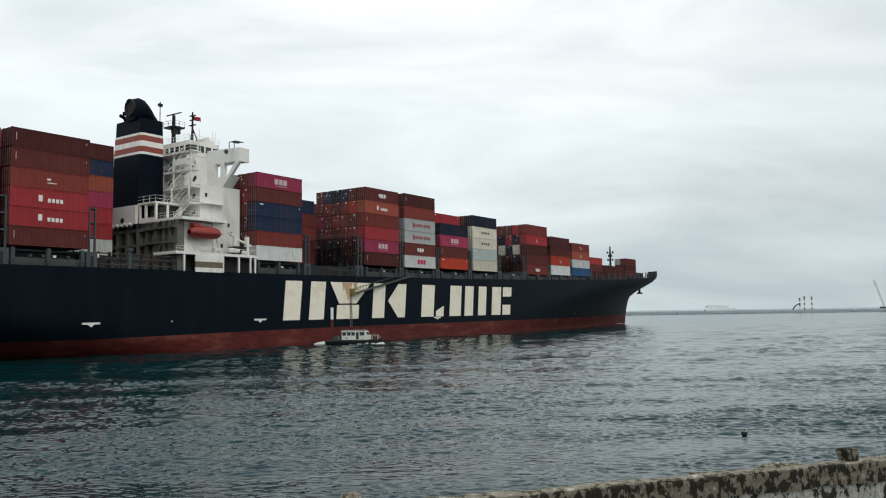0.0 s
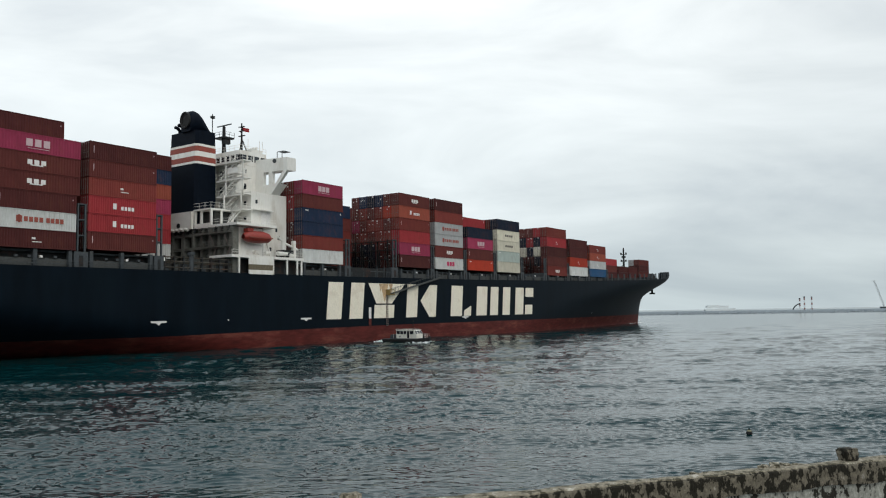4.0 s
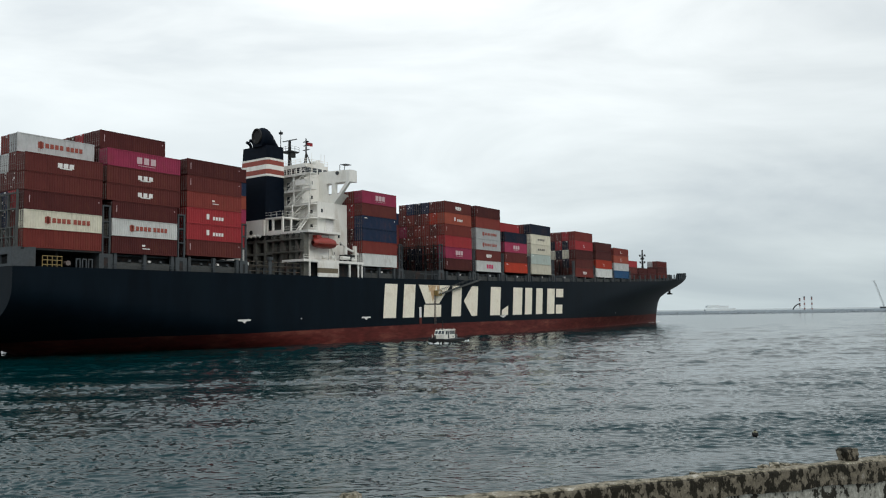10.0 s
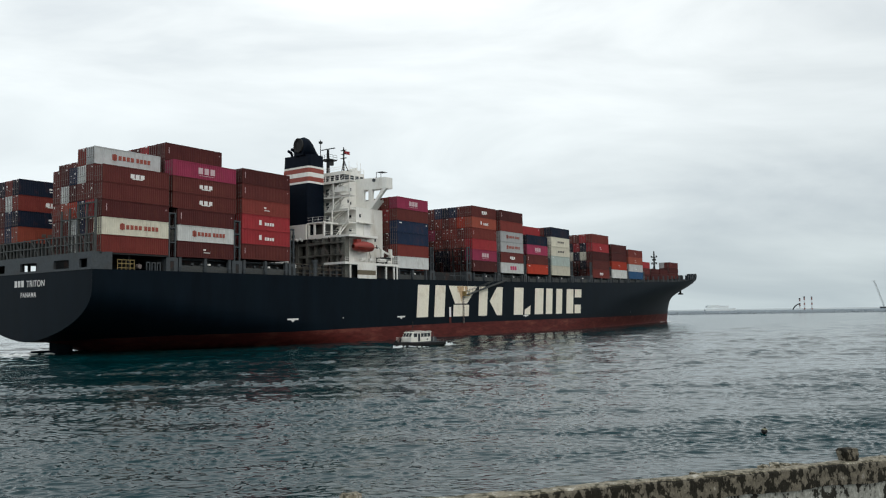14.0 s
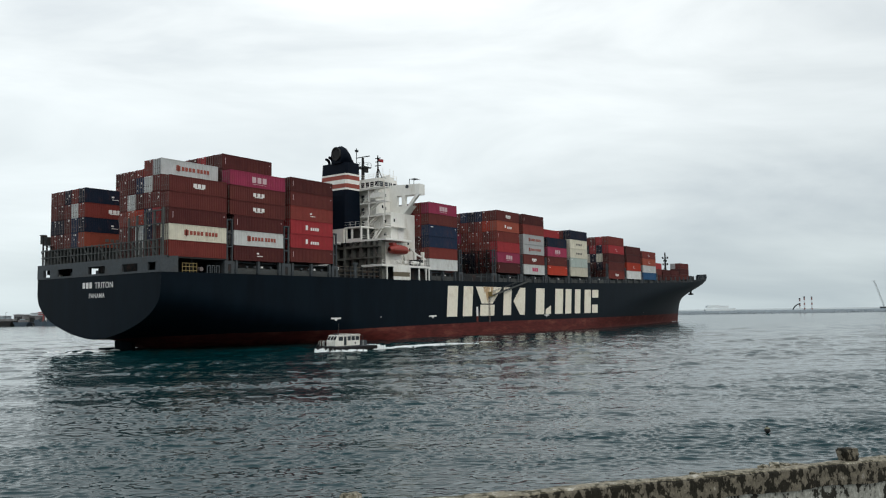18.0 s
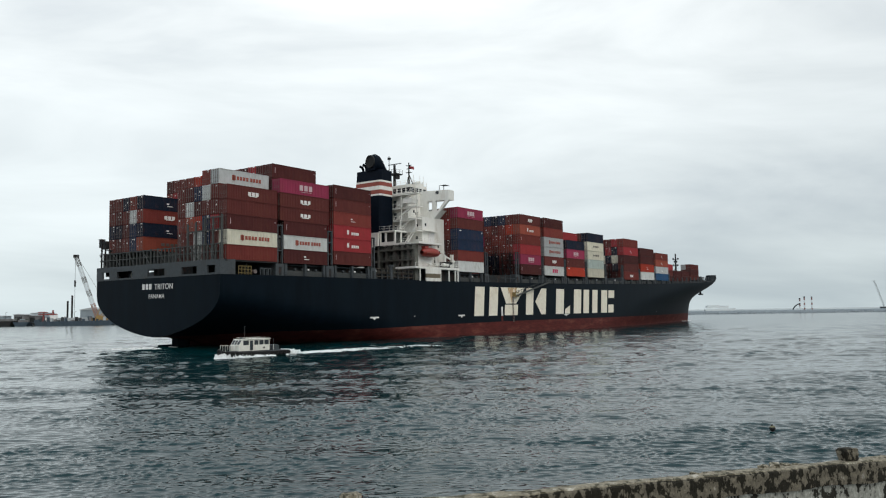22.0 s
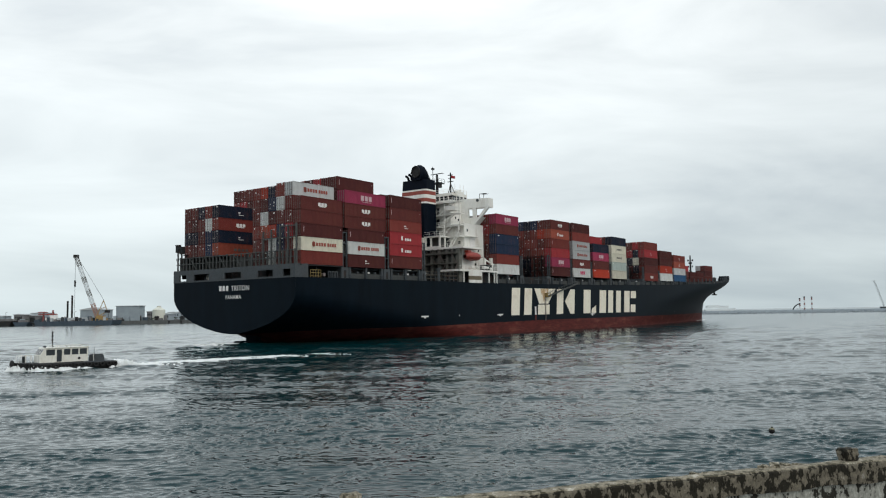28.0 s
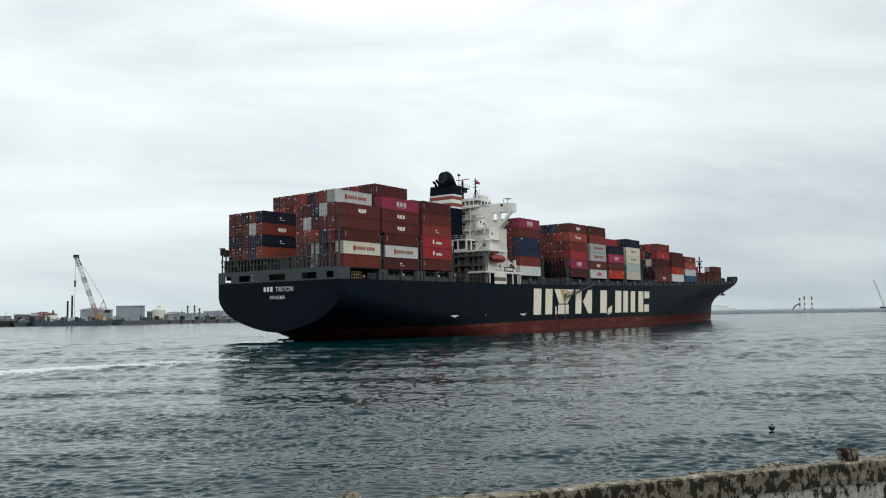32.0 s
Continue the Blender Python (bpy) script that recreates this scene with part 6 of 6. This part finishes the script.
        for a in (z - 2.6, z - 8.5, z - 14.5):
            if a > 2:
                part("band", Geo().tube((x, 915, a), (x, 915, a + 2.6), 0.8, 10), M["dull_red"], ch)
    cv = thing("conveyor", "grey curved conveyor gantry beside the chimneys", "conveyor")
    pts = [(404, 3.0), (406, 6.5), (409, 9.0), (413, 10.5)]
    for (a, b), (c, d) in zip(pts, pts[1:]):
        part("span", Geo().tube((a, 914, b), (c, 914, d), 0.7, 6), M["ship_grey"], cv)
    hill = thing("moored_hulk", "hazy pale grey long ship lying far off", "ship")
    # hulk in one pale tone, the haze being in its colour
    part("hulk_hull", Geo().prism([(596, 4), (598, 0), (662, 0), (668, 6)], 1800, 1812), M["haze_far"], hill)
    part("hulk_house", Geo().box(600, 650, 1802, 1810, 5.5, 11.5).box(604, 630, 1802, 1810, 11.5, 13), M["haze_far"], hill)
    cr = thing("harbour_crane", "thin grey lattice crane beyond the breakwater", "crane")
    part("boom", lattice(Geo(), (505.6, 905, 4), (495.1, 905, 35.3), 1.2, 14, 0.2), M["crane"], cr)
    part("boom_head", lattice(Geo(), (495.1, 905, 35.3), (492.6, 905, 34.6), 0.8, 2, 0.2), M["crane"], cr)
    part("carbody", Geo().box(501, 508, 902, 907, 3.0, 5.4), M["ship_grey"], cr)


build_shores()


# ---- quay in front: a weathered parapet ----
def lichen_material(name, dark, mid, pale, cut, scale):
    m = bpy.data.materials.new(name)
    m.use_nodes = True
    nt = m.node_tree
    N, L = nt.nodes.new, nt.links.new
    b = nt.nodes["Principled BSDF"]
    b.inputs["Roughness"].default_value = 0.9
    b.inputs["Specular IOR Level"].default_value = 0.25
    tc = N("ShaderNodeTexCoord")
    n1, n2, n3 = N("ShaderNodeTexNoise"), N("ShaderNodeTexNoise"), N("ShaderNodeTexNoise")
    for n, s, d in ((n1, scale, 9), (n2, scale * 3.1, 6), (n3, 70, 4)):
        n.inputs["Scale"].default_value, n.inputs["Detail"].default_value, n.inputs["Roughness"].default_value = s, d, 0.62
        mp = N("ShaderNodeMapping")
        mp.inputs["Scale"].default_value = (1.0, 1.0, 0.6)
        L(tc.outputs["Object"], mp.inputs["Vector"])
        L(mp.outputs["Vector"], n.inputs["Vector"])
    r = N("ShaderNodeValToRGB")
    e = r.color_ramp.elements
    e[0].position, e[0].color = cut - 0.015, (*dark, 1)
    e[1].position, e[1].color = cut + 0.015, (*mid, 1)
    f = e.new(cut + 0.13)
    f.color = (*mid, 1)
    h = e.new(cut + 0.17)
    h.color = (*pale, 1)
    L(n1.outputs["Fac"], r.inputs["Fac"])
    r2 = N("ShaderNodeMapRange")
    r2.inputs[1].default_value, r2.inputs[2].default_value, r2.inputs[3].default_value, r2.inputs[4].default_value = 0.3, 0.7, 0.55, 1.35
    L(n2.outputs["Fac"], r2.inputs[0])
    mx = N("ShaderNodeMixRGB")
    mx.blend_type, mx.inputs[0].default_value = "MULTIPLY", 1.0
    L(r.outputs[0], mx.inputs[1])
    L(r2.outputs[0], mx.inputs[2])
    L(mx.outputs[0], b.inputs["Base Color"])
    bp = N("ShaderNodeBump")
    bp.inputs["Strength"].default_value, bp.inputs["Distance"].default_value = 0.8, 0.012
    ad = N("ShaderNodeMath")
    L(n3.outputs["Fac"], ad.inputs[0])
    L(n1.outputs["Fac"], ad.inputs[1])
    L(ad.outputs[0], bp.inputs["Height"])
    L(bp.outputs["Normal"], b.inputs["Normal"])
    return m


QUAY_A, QUAY_B = (0.432, 5.606, 4.9), (3.68, 6.707, 4.9)


def build_quay():
    lie = Matrix.Translation(QUAY_A) @ Matrix.Rotation(math.atan2(QUAY_B[1] - QUAY_A[1], QUAY_B[0] - QUAY_A[0]), 4, "Z")
    cope = lichen_material("lichened_coping", (0.014, 0.012, 0.007), (0.135, 0.118, 0.088), (0.26, 0.24, 0.20), 0.51, 14.0)
    wallm = lichen_material("flaking_whitewash", (0.02, 0.019, 0.014), (0.30, 0.30, 0.265), (0.42, 0.42, 0.375), 0.46, 13.0)
    topm = lichen_material("worn_concrete_top", (0.07, 0.062, 0.04), (0.24, 0.21, 0.155), (0.46, 0.42, 0.35), 0.46, 14.0)
    quay = tagged(part("quay", Geo().box(-40, 60, -14, 0.1, -7.0, -0.46, lie).box(-40, 60, 0.1, 0.2, -7.0, -0.2, lie), M["concrete"], None), "concrete quay behind a low parapet", "quay", kind="structure")

    def strip(prof, x0, x1, name, mat, rough, label, step=0.05):
        rows = []
        n = int((x1 - x0) / step)
        for i in range(n + 1):
            x = x0 + (x1 - x0) * i / n
            row = []
            for j, (y, z) in enumerate(prof):
                q = noise.noise(Vector((x * 2.3, y * 5, z * 5 + 7))) + 0.6 * noise.noise(Vector((x * 9, y * 11, z * 11)))
                row.append(lie @ Vector((x, y + rough * q * 0.6, z + rough * q)))
            rows.append(row)
        return tagged(part(name, Geo().grid(rows, close=True), mat, quay, label, False), label)

    strip([(0.05, -0.46), (0.035, -0.3), (0.025, -0.15), (0.16, -0.15), (0.16, -0.46)], -5, 14, "parapet_wall", wallm, 0.012, "flaking whitewashed parapet wall")
    strip([(0.0, -0.165), (-0.004, -0.12), (0.0, -0.08), (-0.004, -0.04), (0.0, -0.012), (0.012, 0.0), (0.09, 0.002), (0.15, -0.004), (0.165, -0.02), (0.165, -0.165)], -5, 14, "coping", cope, 0.014, "dark lichened concrete coping")
    strip([(0.006, -0.012), (0.02, 0.008), (0.08, 0.012), (0.145, 0.006), (0.162, -0.012)], -5, 14, "coping_top", topm, 0.012, "worn pale coping top")

    def stone(name, label, x, y, z, sx, sy, sz, mat, seed, sub=2):
        bm = bmesh.new()
        bmesh.ops.create_cube(bm, size=1.0)
        bmesh.ops.subdivide_edges(bm, edges=bm.edges, cuts=4, use_grid_fill=True)
        for v in bm.verts:
            q = Vector((v.co.x * sx, v.co.y * sy, v.co.z * sz))
            d = 0.22 * noise.noise(v.co * 2.1 + Vector((seed, 0, 0))) + 0.1 * noise.noise(v.co * 6 + Vector((0, seed, 0)))
            q *= (1 - 0.16 * (v.co.length / 0.866) ** 3) * (1 + d)
            v.co = q
        me = bpy.data.meshes.new(name)
        bm.to_mesh(me)
        bm.free()
        me.materials.append(mat)
        ob = new(name, me)
        ob.matrix_basis = lie @ pose(x, y, z, 0, 0, seed * 31)
        return tagged(ob, label, "stone")

    stone("concrete_stub", "broken dark concrete stub on the parapet", 3.14, 0.11, 0.05, 0.15, 0.11, 0.12, cope, 0.1)
    stone("concrete_stub", "broken pale concrete stub on the parapet", -1.09, 0.09, 0.04, 0.13, 0.11, 0.13, topm, 0.35)
    for i, (x, s) in enumerate(((2.28, 0.10), (2.39, 0.13), (2.50, 0.09), (1.62, 0.07), (2.60, 0.06), (1.72, 0.05))):
        stone("loose_stone", "small brown crumbled stone lying on the parapet", x, 0.12, 0.002 + s * 0.1, s, s * 0.6, s * 0.32, topm, 0.7 + i)


build_quay()

# ---- buoy ----
M["buoy"] = material("weathered_yellow_float", (0.16, 0.15, 0.09), 0.6, vary=0.25, grain=6)


def build_buoy():
    b = thing("mooring_buoy", "small weathered yellow and black float on the water", "buoy")
    def ball(z0, z1, r):
        rows = []
        for i in range(9):
            a = lerp(z0, z1, i / 8)
            rows.append([(r * math.cos(a) * math.cos(t), r * math.cos(a) * math.sin(t), r * math.sin(a)) for t in [6.283 * j / 16 for j in range(16)]])
        return Geo().grid(rows, close=True)
    part("float_top", ball(0.55, 1.56, 0.21), M["buoy"], b, "yellow upper half", True)
    part("float_bottom", ball(-1.56, 0.57, 0.208), M["black"], b, "black lower half", True)
    part("eye_ring", Geo().tube((-0.05, 0, 0.24), (0.05, 0, 0.24), 0.05, 8), M["ship_dark"], b)
    return b


buoy = build_buoy()
buoy.scale = (0.72, 0.72, 0.72)
BUOY_PATH = [(0, 14.57, 39.0, -0.01), (2, 14.73, 39.18, 0.01), (3, 14.83, 39.07, -0.0), (6, 14.87, 39.16, 0.01), (7, 15.01, 39.24, 0.02), (8, 15.07, 39.33, 0.04), (10, 15.01, 38.78, -0.04), (11, 15.45, 39.78, 0.1), (12, 15.29, 38.85, -0.03), (14, 15.7, 39.37, 0.05), (17, 15.74, 39.46, 0.06), (18, 15.92, 39.54, 0.08), (20, 16.02, 39.93, 0.13), (22, 16.32, 39.9, 0.13), (24, 16.29, 39.9, 0.13), (25, 15.92, 39.16, 0.02), (28, 16.09, 39.43, 0.06), (29, 16.09, 39.43, 0.06), (30, 16.32, 39.9, 0.13), (32, 16.37, 40.1, 0.15)]


# ---- a wave breaking against the quay ----
def build_spray():
    rn = random.Random(9)
    g = Geo()
    for i in range(330):
        x = rn.gauss(0, 0.13)
        z = (1 - abs(x) / 0.45) * 0.42 * rn.random() ** 0.7 - 0.02
        y = rn.gauss(0, 0.05)
        r = rn.uniform(0.003, 0.011) if rn.random() < 0.8 else rn.uniform(0.01, 0.024)
        g.tube((x, y, z - r), (x + rn.gauss(0, 0.006), y, z + r * rn.uniform(1, 2.4)), r, 5, r * 0.4)
    return tagged(part("wave_spray", g, M["foam"], None), "white spray thrown up by a wave at the quay", "spray", kind="stuff")


spray = build_spray()


def motions():
    walk(ship, SHIP_ROWS)
    for ob, place in MOVERS:
        walk(ob, [(t, m @ place) for t, m in SHIP_ROWS])
    rows = [(t, pose(x, y, 0, 0, 0, r)) for t, x, y, r in BOAT_PATH]
    walk(boat, rows)
    swell = lambda t: -0.3 * max(0.0, min(1.0, (17.5 - t) / 4.5))  # less foam while it turns slowly
    walk(boat_wake, [(t, pose(x, y, swell(t), 0, 0, r)) for t, x, y, r in BOAT_PATH])
    depth = lambda t: -1.1 * max(0.0, min(1.0, (17.0 - t) / 4.5))  # the streak grows as the boat gathers way
    walk(boat_trail, [(t, pose(x, y, depth(t), 0, 0, r)) for t, x, y, r in BOAT_PATH])
    walk(ship_wash, [(t, pose(x, y, 0, 0, 0, r)) for t, x, y, r in SHIP_PATH])
    walk(buoy, [(t, pose(x, y, 0.10 + 0.5 * z, 8 * math.sin(t), 6 * math.cos(1.3 * t), 20)) for t, x, y, z in BUOY_PATH])
    walk(spray, [(0, pose(-0.2, 7.3, -1.2)), (6.1, pose(-0.2, 7.3, -1.2)), (6.5, pose(-0.24, 7.3, 4.30)), (6.8, pose(-0.21, 7.3, 4.34)), (7.0, pose(-0.21, 7.3, 4.26)), (7.4, pose(-0.2, 7.3, -1.2)), (32, pose(-0.2, 7.3, -1.2))])
    walk(water, [(0, pose(0, 0, 0)), (32, pose(-7, -11, 0))])


motions()
